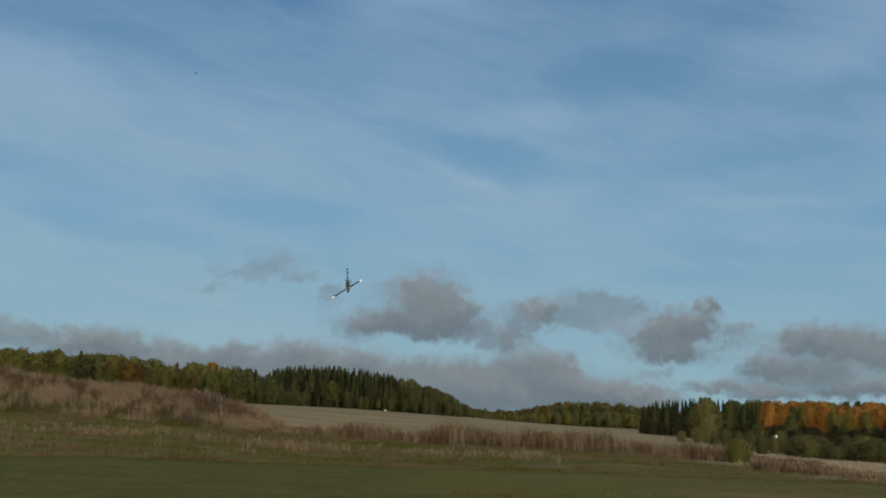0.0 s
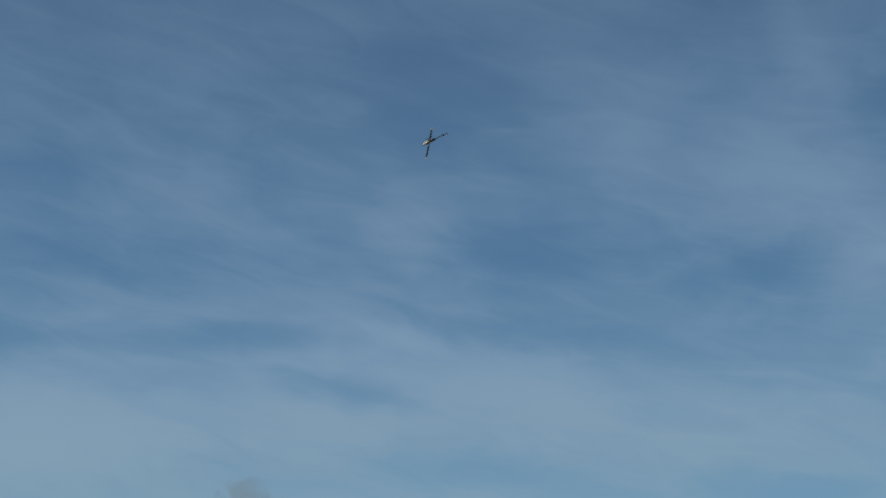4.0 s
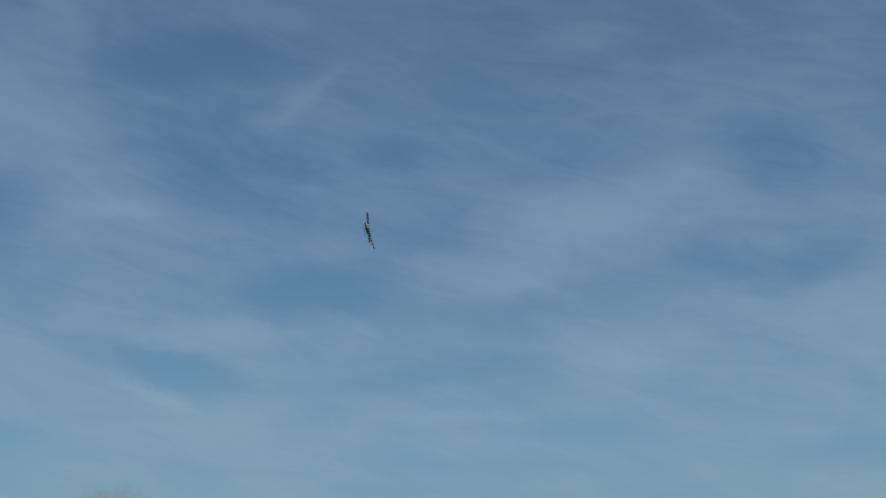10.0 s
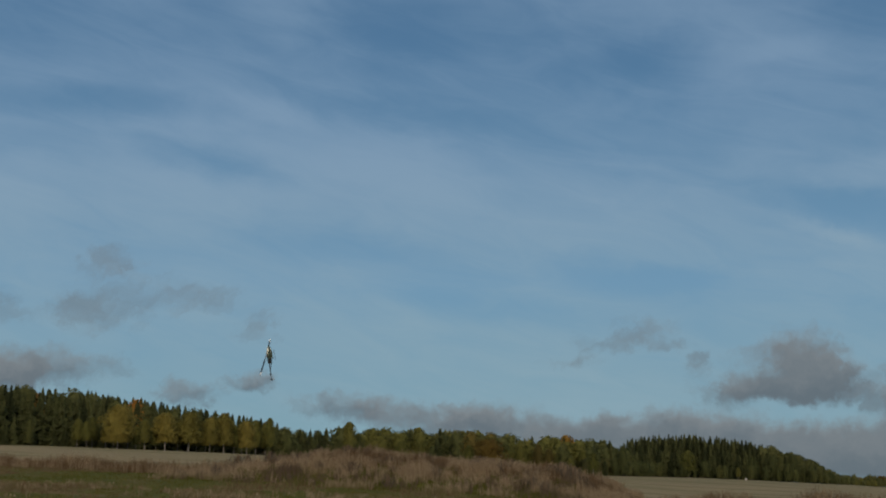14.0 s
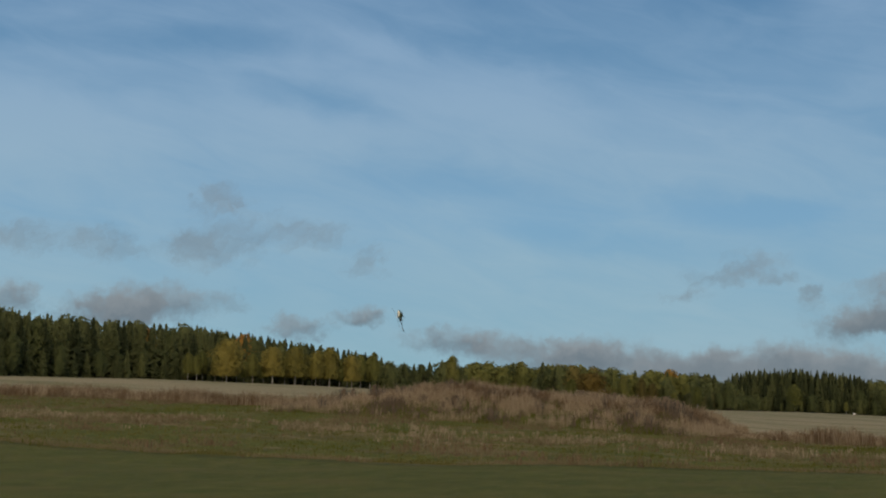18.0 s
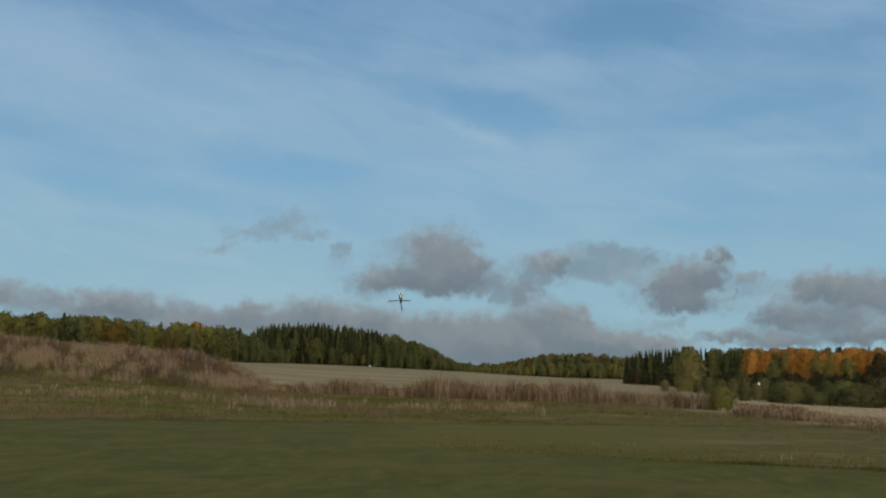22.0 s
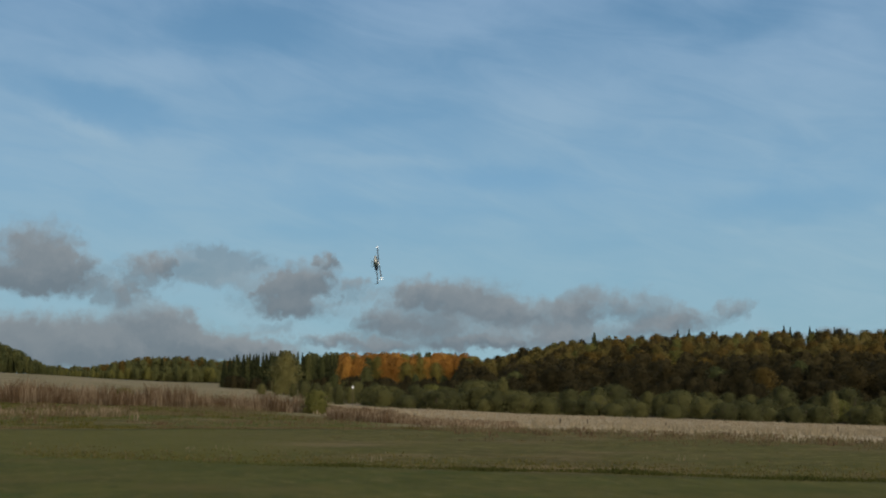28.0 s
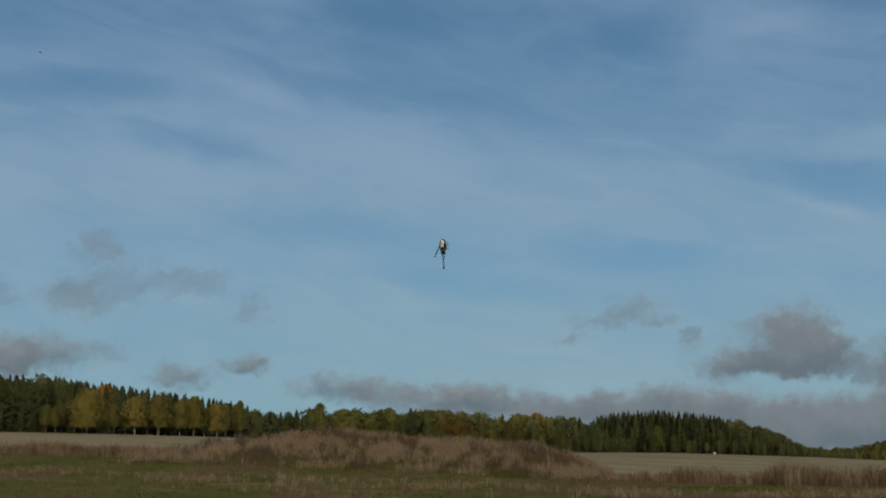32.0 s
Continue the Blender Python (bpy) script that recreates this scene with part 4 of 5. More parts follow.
ICE_NORTH = [(-9.6, 9.2, 4.3, 0.63, -6, -0.5), (-8.0, 23.7, 2.7, 1.89, -8, 0.4), (-7.6, 9.2, 3.0, 0.5, 1, -0.35), (-6.2, 28.3, 1.1, 2.76, 17, 0.4), (-6.1, 21.2, 4.2, 2.08, -20, 0.6), (-2.4, 18.8, 1.5, 0.39, 2, 0.45), (-0.4, 10.9, 1.7, 0.27, -18, 0.7), (0.1, 12.0, 3.2, 0.73, -13, -0.9), (0.8, 25.5, 3.6, 0.96, 5, -0.8), (2.0, 13.4, 3.1, 0.62, 7, 0.5), (3.0, 20.9, 4.0, 1.49, 1, -0.4), (5.5, 23.9, 1.9, 0.47, 31, 0.5)]
ICE_NORTHEAST = [(5.7, 15.4, 2.6, 1.01, 0, -0.4), (6.3, 9.9, 1.5, 0.45, -1, -0.4), (7.1, 15.7, 3.1, 0.86, -2, -0.5), (10.3, 21.9, 1.6, 0.75, -2, -0.35), (11.7, 6.6, 4.8, 0.49, -1, -0.35), (11.8, 11.8, 3.8, 0.55, 6, -0.45), (12.8, 9.9, 2.3, 0.3, 0, 0.4), (13.8, 7.6, 3.8, 0.37, 0, -0.35), (13.8, 16.1, 2.5, 0.97, -4, 0.4), (18.4, 18.8, 3.8, 1.16, 12, 0.55), (18.6, 9.1, 2.0, 0.46, -1, -0.4), (19.4, 26.4, 1.9, 0.59, 2, 0.4)]
ICE_EAST = [(20.2, 12.0, 2.3, 1.38, 19, 0.45), (21.4, 18.3, 5.0, 1.61, 15, 0.6), (21.6, 33.0, 2.2, 2.39, -9, -0.5), (25.0, 16.5, 1.5, 0.73, -6, -0.4), (27.7, 20.8, 2.4, 1.42, -7, -0.6), (28.9, 15.8, 2.2, 0.84, 6, -0.55), (30.6, 7.9, 3.1, 0.61, 3, -0.6), (32.7, 13.7, 3.1, 1.9, -4, 0.4), (34.9, 9.3, 1.8, 0.6, -3, -0.4)]


def sky_coords(n):
    """Heading and elevation in degrees, as a flat vector; the elevation; how far to the north."""
    way = n.add("VectorMath", (n.coords(),), operation="NORMALIZE").outputs[0]
    sep = n.add("SeparateXYZ", (way,))
    az = n.math("MULTIPLY", n.math("ARCTAN2", sep.outputs[0], sep.outputs[1]), 57.2958)
    el = n.math("MULTIPLY", n.math("ARCSINE", sep.outputs[2]), 57.2958)
    return n.add("CombineXYZ", (az, el, 0.0)).outputs[0], el, sep.outputs[1]


def cumulus_material():
    n = Nodes("low_grey_clouds")
    flat, el, north = sky_coords(n)
    warp = n.add("TexNoise", {"Vector": flat, "Scale": 0.85, "Detail": 4.0, "Roughness": 0.56}).outputs[1]
    warp = n.add("VectorMath", (n.add("VectorMath", (warp, (0.5, 0.5, 0.5)), operation="SUBTRACT").outputs[0], (2.2, 1.25, 0)), operation="MULTIPLY").outputs[0]
    q = n.add("VectorMath", (flat, warp), operation="ADD").outputs[0]
    rag = n.add("TexNoise", {"Vector": flat, "Scale": 2.4, "Detail": 2.5, "Roughness": 0.5}).outputs[1]
    rag = n.add("VectorMath", (n.add("VectorMath", (rag, (0.5, 0.5, 0.5)), operation="SUBTRACT").outputs[0], (1.2, 0.55, 0)), operation="MULTIPLY").outputs[0]
    q = n.add("VectorMath", (q, rag), operation="ADD").outputs[0]

    def billows(rows, inner=0.2, outer=1.75):
        """How thick the cloud is, and how high within it."""
        total = lift = None
        for h, e, w, t in rows:
            d = n.add("VectorMath", (q, (h, e, 0)), operation="SUBTRACT").outputs[0]
            d = n.add("VectorMath", (d, (1 / w, 1 / t, 0)), operation="MULTIPLY").outputs[0]
            v = n.add("MapRange", (n.add("VectorMath", (d,), operation="LENGTH").outputs["Value"], inner, outer, 1.0, 0.0), interpolation_type="SMOOTHSTEP").outputs[0]
            up = n.add("SeparateXYZ", (d,)).outputs[1]
            total = v if total is None else n.math("ADD", total, v)
            lift = n.math("MULTIPLY", up, v) if lift is None else n.math("MULTIPLY_ADD", up, v, lift)
        return total, lift

    grain = n.noise(q, 0.8, 4, 0.56)
    bump = n.math("MULTIPLY_ADD", grain, 1.5, -0.72)
    t1, l1 = billows(FRONT_BANK + RIGHT_BANK + LOW_BANK)
    t2, l2 = billows(WISPS, 0.0, 2.1)
    heavy = n.math("MULTIPLY_ADD", t1, 1.05, n.math("MULTIPLY", bump, n.step(t1, 0.0, 0.4)))
    torn = n.add("VectorRotate", {"Vector": q, "Angle": radians(-32)}, rotation_type="Z_AXIS").outputs[0]
    torn = n.noise(n.add("VectorMath", (torn, (0.45, 1.5, 1)), operation="MULTIPLY").outputs[0], 1.0, 5, 0.6)
    thin = n.math("ADD", t2, n.math("MULTIPLY_ADD", torn, 1.8, -0.9))
    low = n.math("MAXIMUM", n.step(heavy, 0.05, 1.65, 0, 0.93), n.step(thin, 0.25, 1.6, 0, 0.55))
    height = n.math("DIVIDE", l1, n.math("ADD", t1, 0.15))
    mottle = n.math("MULTIPLY_ADD", n.noise(q, 0.5, 5, 0.6), 1.4, -0.7)
    # tops lighter, undersides darker: sun shading painted into the clouds' own glow
    tone = n.mix(n.step(n.math("ADD", height, mottle), -0.55, 0.75), (0.143, 0.178, 0.207), (0.236, 0.26, 0.278))
    sh = n.add("MixShader", (low, n.add("BsdfTransparent").outputs[0], n.add("Emission", (tone, 1.0)).outputs[0])).outputs[0]
    n.tree.links.new(sh, n.out.inputs[0])
    return n.mat


def ice_material():
    n = Nodes("high_ice_cloud")
    flat, el, north = sky_coords(n)
    # high ice cloud: a broad veil and long streaks that sink to the right
    turned = n.add("VectorRotate", {"Vector": flat, "Angle": radians(13)}, rotation_type="Z_AXIS").outputs[0]
    veil = n.noise(n.add("VectorMath", (turned, (0.06, 0.12, 1)), operation="MULTIPLY").outputs[0], 1.0, 5, 0.55, 0.7)
    streak = n.noise(n.add("VectorMath", (turned, (0.2, 0.75, 1)), operation="MULTIPLY").outputs[0], 1.0, 6, 0.58, 0.8)
    bend = n.add("TexNoise", {"Vector": flat, "Scale": 0.28, "Detail": 6.0, "Roughness": 0.62}).outputs[1]
    bend = n.add("VectorMath", (n.add("VectorMath", (bend, (0.5, 0.5, 0.5)), operation="SUBTRACT").outputs[0], (3.0, 1.3, 0)), operation="MULTIPLY").outputs[0]
    bent = n.add("VectorMath", (flat, bend), operation="ADD").outputs[0]
    strands = None
    for h, e, long_, wide_, slant, strength in ICE_WEST + ICE_NORTHWEST + ICE_NORTH + ICE_NORTHEAST + ICE_EAST:
        m = n.add("Mapping", {"Vector": bent, "Location": (h, e, 0), "Rotation": (0, 0, radians(slant)), "Scale": (long_, wide_, 1)})
        m.vector_type = "TEXTURE"
        v = n.add("MapRange", (n.add("VectorMath", (m.outputs[0],), operation="LENGTH").outputs["Value"], 0.1, 1.9, strength, 0.0), interpolation_type="SMOOTHSTEP").outputs[0]
        strands = v if strands is None else n.math("ADD", strands, v)
    ice = n.math("MULTIPLY_ADD", n.math("ADD", veil, -0.5), 0.3, n.math("MULTIPLY", n.math("ADD", streak, -0.5), 0.24))
    ice = n.math("ADD", ice, n.math("MULTIPLY_ADD", strands, 0.2, 0.53))
    ice = n.step(ice, 0.36, 0.74, 0.0, 0.85)
    ice = n.math("MULTIPLY", ice, n.step(el, 32.0, 12.0, 0.36, 1.0))
    behind = n.step(north, 0.2, -0.5)   # unseen veil behind the camera, added and made bright to fill the land's light
    ice = n.math("MAXIMUM", ice, n.math("MULTIPLY", behind, 0.6))
    haze = n.math("MULTIPLY", n.step(el, 60.0, 2.0, 0.35, 0.92), n.math("SUBTRACT", 1.0, behind))
    deep = n.ramp(n.math("DIVIDE", el, 45.0), [(0.03, (0.222, 0.4, 0.488)), (0.2, (0.178, 0.352, 0.52)), (0.42, (0.088, 0.215, 0.378)), (0.8, (0.078, 0.157, 0.29))])
    frost = n.mix(n.step(el, 4.0, 18.0), (0.32, 0.465, 0.545), (0.262, 0.395, 0.555))
    frost = n.mix(behind, frost, (1.45, 1.34, 1.14))

    sh = n.add("MixShader", (haze, n.add("BsdfTransparent").outputs[0], n.add("Emission", (deep, 1.0)).outputs[0])).outputs[0]
    sh = n.add("MixShader", (ice, sh, n.add("Emission", (frost, 1.0)).outputs[0])).outputs[0]
    n.tree.links.new(sh, n.out.inputs[0])
    return n.mat


def build_clouds(name, material, far, label):
    """A thin shell of cloud all round the sky."""
    vs, fs, cols, rows = [], [], 96, 24
    for j in range(rows + 1):
        e = radians(-1.5 + 91.5 * j / rows)
        for k in range(cols):
            a = 2 * math.pi * k / cols
            vs.append((far * math.sin(a) * math.cos(e), far * math.cos(a) * math.cos(e), far * math.sin(e)))
    for j in range(rows):
        for k in range(cols):
            m = (k + 1) % cols
            fs.append((j * cols + k, j * cols + m, (j + 1) * cols + m, (j + 1) * cols + k))
    return tagged(new(name, mesh_from(name, vs, fs, material, True)), label, "clouds", kind="structure")


clouds = build_clouds("cloud_backdrop", cumulus_material(), 4600, "low grey cumulus banks and torn wisps along the horizon")
high_clouds = build_clouds("high_cloud_backdrop", ice_material(), 4700, "pale strands of ice cloud over a blue sky")


# ---- the model helicopter ----
M_CANOPY = plain_material("cream_canopy_paint", (0.66, 0.64, 0.55), (0.8, 0.78, 0.7), 9, 0.2, spec=0.5)
M_DARK = plain_material("black_carbon_plates", (0.012, 0.012, 0.013), (0.03, 0.03, 0.032), 30, 0.4, spec=0.5)
M_STRIPE = plain_material("dark_green_canopy_stripe", (0.02, 0.035, 0.022), (0.035, 0.05, 0.03), 14, 0.35, spec=0.5)
M_BLADE = plain_material("black_carbon_blade", (0.016, 0.017, 0.02), (0.034, 0.035, 0.04), 20, 0.2, spec=0.5)
M_TIP = plain_material("white_blade_tip", (0.8, 0.8, 0.82), (0.9, 0.9, 0.92), 20, 0.2, spec=0.5)
M_METAL = plain_material("bare_aluminium", (0.4, 0.4, 0.41), (0.55, 0.55, 0.56), 40, 0.35, 0.9)


def bm_mesh(name, bm, *materials):
    me = bpy.data.meshes.new(name)
    bm.to_mesh(me)
    bm.free()
    for m in materials:
        me.materials.append(m)
    return me


def box_bm(sx, sy, sz, at_=(0, 0, 0), bevel=0.0):
    bm = bmesh.new()
    bmesh.ops.create_cube(bm, size=1, matrix=Matrix.Translation(at_) @ Matrix.Diagonal((sx, sy, sz, 1)))
    if bevel:
        bmesh.ops.bevel(bm, geom=bm.edges[:], offset=bevel, segments=2, affect="EDGES", profile=0.5)
    return bm


def tube_bm(points, radius, sides=8):
    """A tube through the points with closed ends."""
    vs, fs = [], []
    for a, b in zip(points, points[1:]):
        limb(vs, fs, a, b, radius, radius, sides)
    bm = bmesh.new()
    bv = [bm.verts.new(v) for v in vs]
    for f in fs:
        bm.faces.new([bv[i] for i in f])
    for i in range(len(points) - 1):
        o = i * sides * 2
        bm.faces.new(bv[o:o + sides][::-1])
        bm.faces.new(bv[o + sides:o + 2 * sides])
    return bm


def canopy_bm():
    """A pointed teardrop shell, deeper below, open to the back."""
    bm = bmesh.new()
    rings, sides = 12, 16
    rows = []
    for j in range(rings + 1):
        u = j / rings
        x = 0.4 - 0.5 * u
        fat = math.sin(min(1.0, u * 1.25 + 0.02) * math.pi / 2) ** 0.7
        top, bottom, half = 0.02 + 0.11 * fat, 0.02 + 0.15 * fat, 0.008 + 0.074 * fat * (1 - 0.25 * max(0, u - 0.7))
        ring = []
        for k in range(sides):
            w = 2 * math.pi * k / sides
            c, s = math.cos(w), math.sin(w)
            ring.append(bm.verts.new((x, half * c, -0.20 - 0.03 * (1 - u) + (top if s > 0 else bottom) * s)))
        rows.append(ring)
    for a, b in zip(rows, rows[1:]):
        for k in range(sides):
            f = bm.faces.new((a[k], a[(k + 1) % sides], b[(k + 1) % sides], b[k]))
            f.smooth = True
            j = rows.index(a)
            f.material_index = 0 if 0 < j < 8 and k in (0, 1, 2, 5, 6, 7) or 0 < j < 5 and k in (8, 15) else 1
    bm.faces.new(rows[0])
    bm.faces.new(rows[-1][::-1])
    return bm


def blade_bm(root, tip, chord, white):
    """A rotor blade with a rounded profile; the outer stretch is white."""
    bm = bmesh.new()
    prof = [(-0.5, 0), (-0.32, 0.07), (0.0, 0.08), (0.5, 0.0), (0.0, -0.04), (-0.32, -0.05)]
    stations = [root, root + (tip - root) * 0.12, tip - white, tip - 0.012, tip]
    rows = []
    for j, r in enumerate(stations):
        ch = chord * (0.5 if j == 0 else 0.72 if j == 4 else 1.0)
        rows.append([bm.verts.new((r, c * ch, t * ch * 1.3 + 0.05 * (r / tip) ** 2 * tip)) for c, t in prof])
    for j, (a, b) in enumerate(zip(rows, rows[1:])):
        for k in range(len(prof)):
            f = bm.faces.new((a[k], a[(k + 1) % 6], b[(k + 1) % 6], b[k]))
            f.material_index = 1 if j >= 2 else 0
    bm.faces.new(rows[0][::-1])
    bm.faces.new(rows[-1]).material_index = 1
    bmesh.ops.recalc_face_normals(bm, faces=bm.faces[:])
    return bm


def build_helicopter():
    root = tagged(new("model_helicopter"), "black model helicopter with cream canopy and white-tipped blades in flight", "helicopter")
    part("canopy", bm_mesh("canopy", canopy_bm(), M_CANOPY, M_STRIPE), root, "cream canopy with dark green stripe, belly and rear")
    for s in (-0.035, 0.035):
        part("side_plate", bm_mesh("side_plate", box_bm(0.42, 0.004, 0.17, (-0.1, s, -0.19), 0.001), M_DARK), root)
    part("motor", bm_mesh("motor", tube_bm([(0.02, 0, -0.3), (0.02, 0, -0.2)], 0.035, 12), M_METAL), root)
    part("battery_tray", bm_mesh("battery_tray", box_bm(0.3, 0.06, 0.012, (0.1, 0, -0.31), 0.003), M_DARK), root)
    part("mast", bm_mesh("mast", tube_bm([(0, 0, -0.2), (0, 0, 0.0)], 0.008, 8), M_METAL), root)
    part("swashplate", bm_mesh("swashplate", tube_bm([(0, 0, -0.075), (0, 0, -0.06)], 0.035, 14), M_METAL), root)
    part("tail_boom", bm_mesh("tail_boom", tube_bm([(-0.12, 0, -0.16), (-0.95, 0, -0.14)], 0.018, 10), M_DARK), root)
    for s in (-1, 1):
        part("boom_brace", bm_mesh("boom_brace", tube_bm([(-0.26, s * 0.03, -0.27), (-0.62, s * 0.012, -0.155)], 0.006, 6), M_DARK), root)
    fin = bmesh.new()
    out = [(-0.9, -0.125), (-0.95, -0.08), (-0.975, -0.08), (-0.955, -0.14), (-0.98, -0.205), (-0.955, -0.205), (-0.9, -0.155)]
    for y in (-0.003, 0.003):
        fin.faces.new([fin.verts.new((x, y, z)) for x, z in out])
    bmesh.ops.bridge_loops(fin, edges=[e for e in fin.edges if e.is_boundary])
    part("tail_fin", bm_mesh("tail_fin", fin, M_DARK), root)
    stab = part("stabilizer", bm_mesh("stabilizer", box_bm(0.035, 0.12, 0.004, (-0.72, 0, -0.15), 0.001), M_DARK), root)
    for s in (-1, 1):
        skid = part("landing_skid", bm_mesh("landing_skid", tube_bm([(0.24, s * 0.11, -0.37), (0.19, s * 0.11, -0.4), (-0.2, s * 0.11, -0.4)], 0.007, 6), M_DARK), root)
        for x in (0.12, -0.12):
            part("strut", bm_mesh("strut", tube_bm([(x, s * 0.03, -0.3), (x, s * 0.09, -0.35), (x, s * 0.11, -0.4)], 0.007, 6), M_DARK), skid)
    hub = part("main_rotor", bm_mesh("main_rotor", box_bm(0.16, 0.035, 0.03, (0, 0, 0), 0.006), M_METAL), root, "two-bladed main rotor with aluminium head")
    # white tips: partly paint, partly a stand-in for the blades' sun glints
    blade = bm_mesh("blade", blade_bm(0.08, 0.8, 0.07, 0.1), M_BLADE, M_TIP)
    for turn in (0, 180):
        b = part("blade", blade, hub, "black blade with white tip")
        b.matrix_basis = pose(0, 0, 0, 0, 0, turn)
    tail = part("tail_rotor", bm_mesh("tail_rotor", tube_bm([(0, 0.0, 0), (0, 0.04, 0)], 0.014, 8), M_METAL), root)
    tail.matrix_basis = pose(-0.93, 0.025, -0.14)
    tblade = bm_mesh("tail_blade", blade_bm(0.02, 0.14, 0.028, 0.03), M_BLADE, M_TIP)
    for turn in (20, 200):
        b = part("tail_blade", tblade, tail)
        b.matrix_basis = pose(0, 0.03, 0, 0, 0, 0) @ pose(0, 0, 0, 0, turn, 0) @ pose(0, 0, 0, 90, 0, 0)
    return root, hub, tail


helicopter, main_rotor, tail_rotor = build_helicopter()


# ---- small things in the fields ----
def build_sign():
    root = tagged(new("sign"), "small white board on a grey wooden post among bushes", "sign")
    part("post", bm_mesh("post", box_bm(0.05, 0.05, 2.6, (0, 0, 1.3), 0.01), M_BARK), root)
    part("board", bm_mesh("board", box_bm(0.17, 0.03, 0.28, (0, -0.07, 2.44), 0.008), M_TIP), root, "white painted board")
    return root


def stand(ob, heading, r, lift=0.0, turn=0.0):
    x, y = at(heading, r)
    ob.matrix_basis = pose(x, y, land(x, y) + lift, 0, 0, turn - heading)
    return ob


sign = stand(build_sign(), 13.21, 150)


def build_bale():
    """A round bale in white film, its ends folded in."""
    bm = bmesh.new()
    prof = [(0.2, 0.32), (0.25, 0.36), (0.4, 0.4), (1.0, 0.4), (1.15, 0.36), (1.2, 0.32)]
    rows = []
    for x, r in prof:
        rows.append([bm.verts.new((x - 0.7, r * math.cos(k * math.pi / 10), 0.38 + r * math.sin(k * math.pi / 10))) for k in range(20)])
    for a, b in zip(rows, rows[1:]):
        for k in range(20):
            bm.faces.new((a[k], a[(k + 1) % 20], b[(k + 1) % 20], b[k])).smooth = True
    bm.faces.new(rows[0][::-1])
    bm.faces.new(rows[-1])
    ob = new("hay_bale", bm_mesh("hay_bale", bm, plain_material("white_wrap_film", (0.5, 0.47, 0.45), (0.68, 0.65, 0.62), 4, 0.35, bump=0.01)))
    return tagged(ob, "round hay bale in white wrap on the stubble field", "bale")


bale = build_bale()
stand(bale, -3.8, 640, 0, 6)


def build_post():
    root = tagged(new("fence_post"), "weathered grey wooden fence post in the pale field", "fence post", "posts in the pale field")
    bm = box_bm(0.08, 0.08, 0.6, (0, 0, 0.0), 0.02)
    part("post", bm_mesh("post", bm, M_BARK), root)
    part("cap", bm_mesh("cap", box_bm(0.1, 0.1, 0.03, (0, 0, 0.315), 0.01), M_BARK), root)
    return root


fence_post = stand(build_post(), 14.6, 84)
for h, r in ((22.4, 80), (23.6, 82), (27.0, 85), (34.2, 80)):
    stand(copy_thing(fence_post, Matrix()), h, r)


def build_fly():
    """A small fly that crosses close before the lens."""
    root = tagged(new("fly"), "tiny dark fly crossing the air near the camera", "insect")
    bm = bmesh.new()
    bmesh.ops.create_uvsphere(bm, u_segments=10, v_segments=7, radius=0.5, matrix=Matrix.Diagonal((0.0045, 0.0022, 0.0022, 1)))
    part("body", bm_mesh("body", bm, M_DARK), root)
    bm = bmesh.new()
    bmesh.ops.create_uvsphere(bm, u_segments=8, v_segments=6, radius=0.0008, matrix=Matrix.Translation((0.0025, 0, 0)))
    part("head", bm_mesh("head", bm, M_DARK), root)
    for s in (-1, 1):
        bm = bmesh.new()
        ring = [bm.verts.new((-0.0009 + 0.0014 * math.cos(w), s * (0.002 + 0.0011 * math.sin(w)), 0.0008)) for w in (0, 1, 2, 3, 4, 5.2)]
        f = bm.faces.new(ring)
        bmesh.ops.solidify(bm, geom=[f], thickness=0.0001)
        part("wing", bm_mesh("wing", bm, M_DARK), root)
    return root


fly = build_fly()


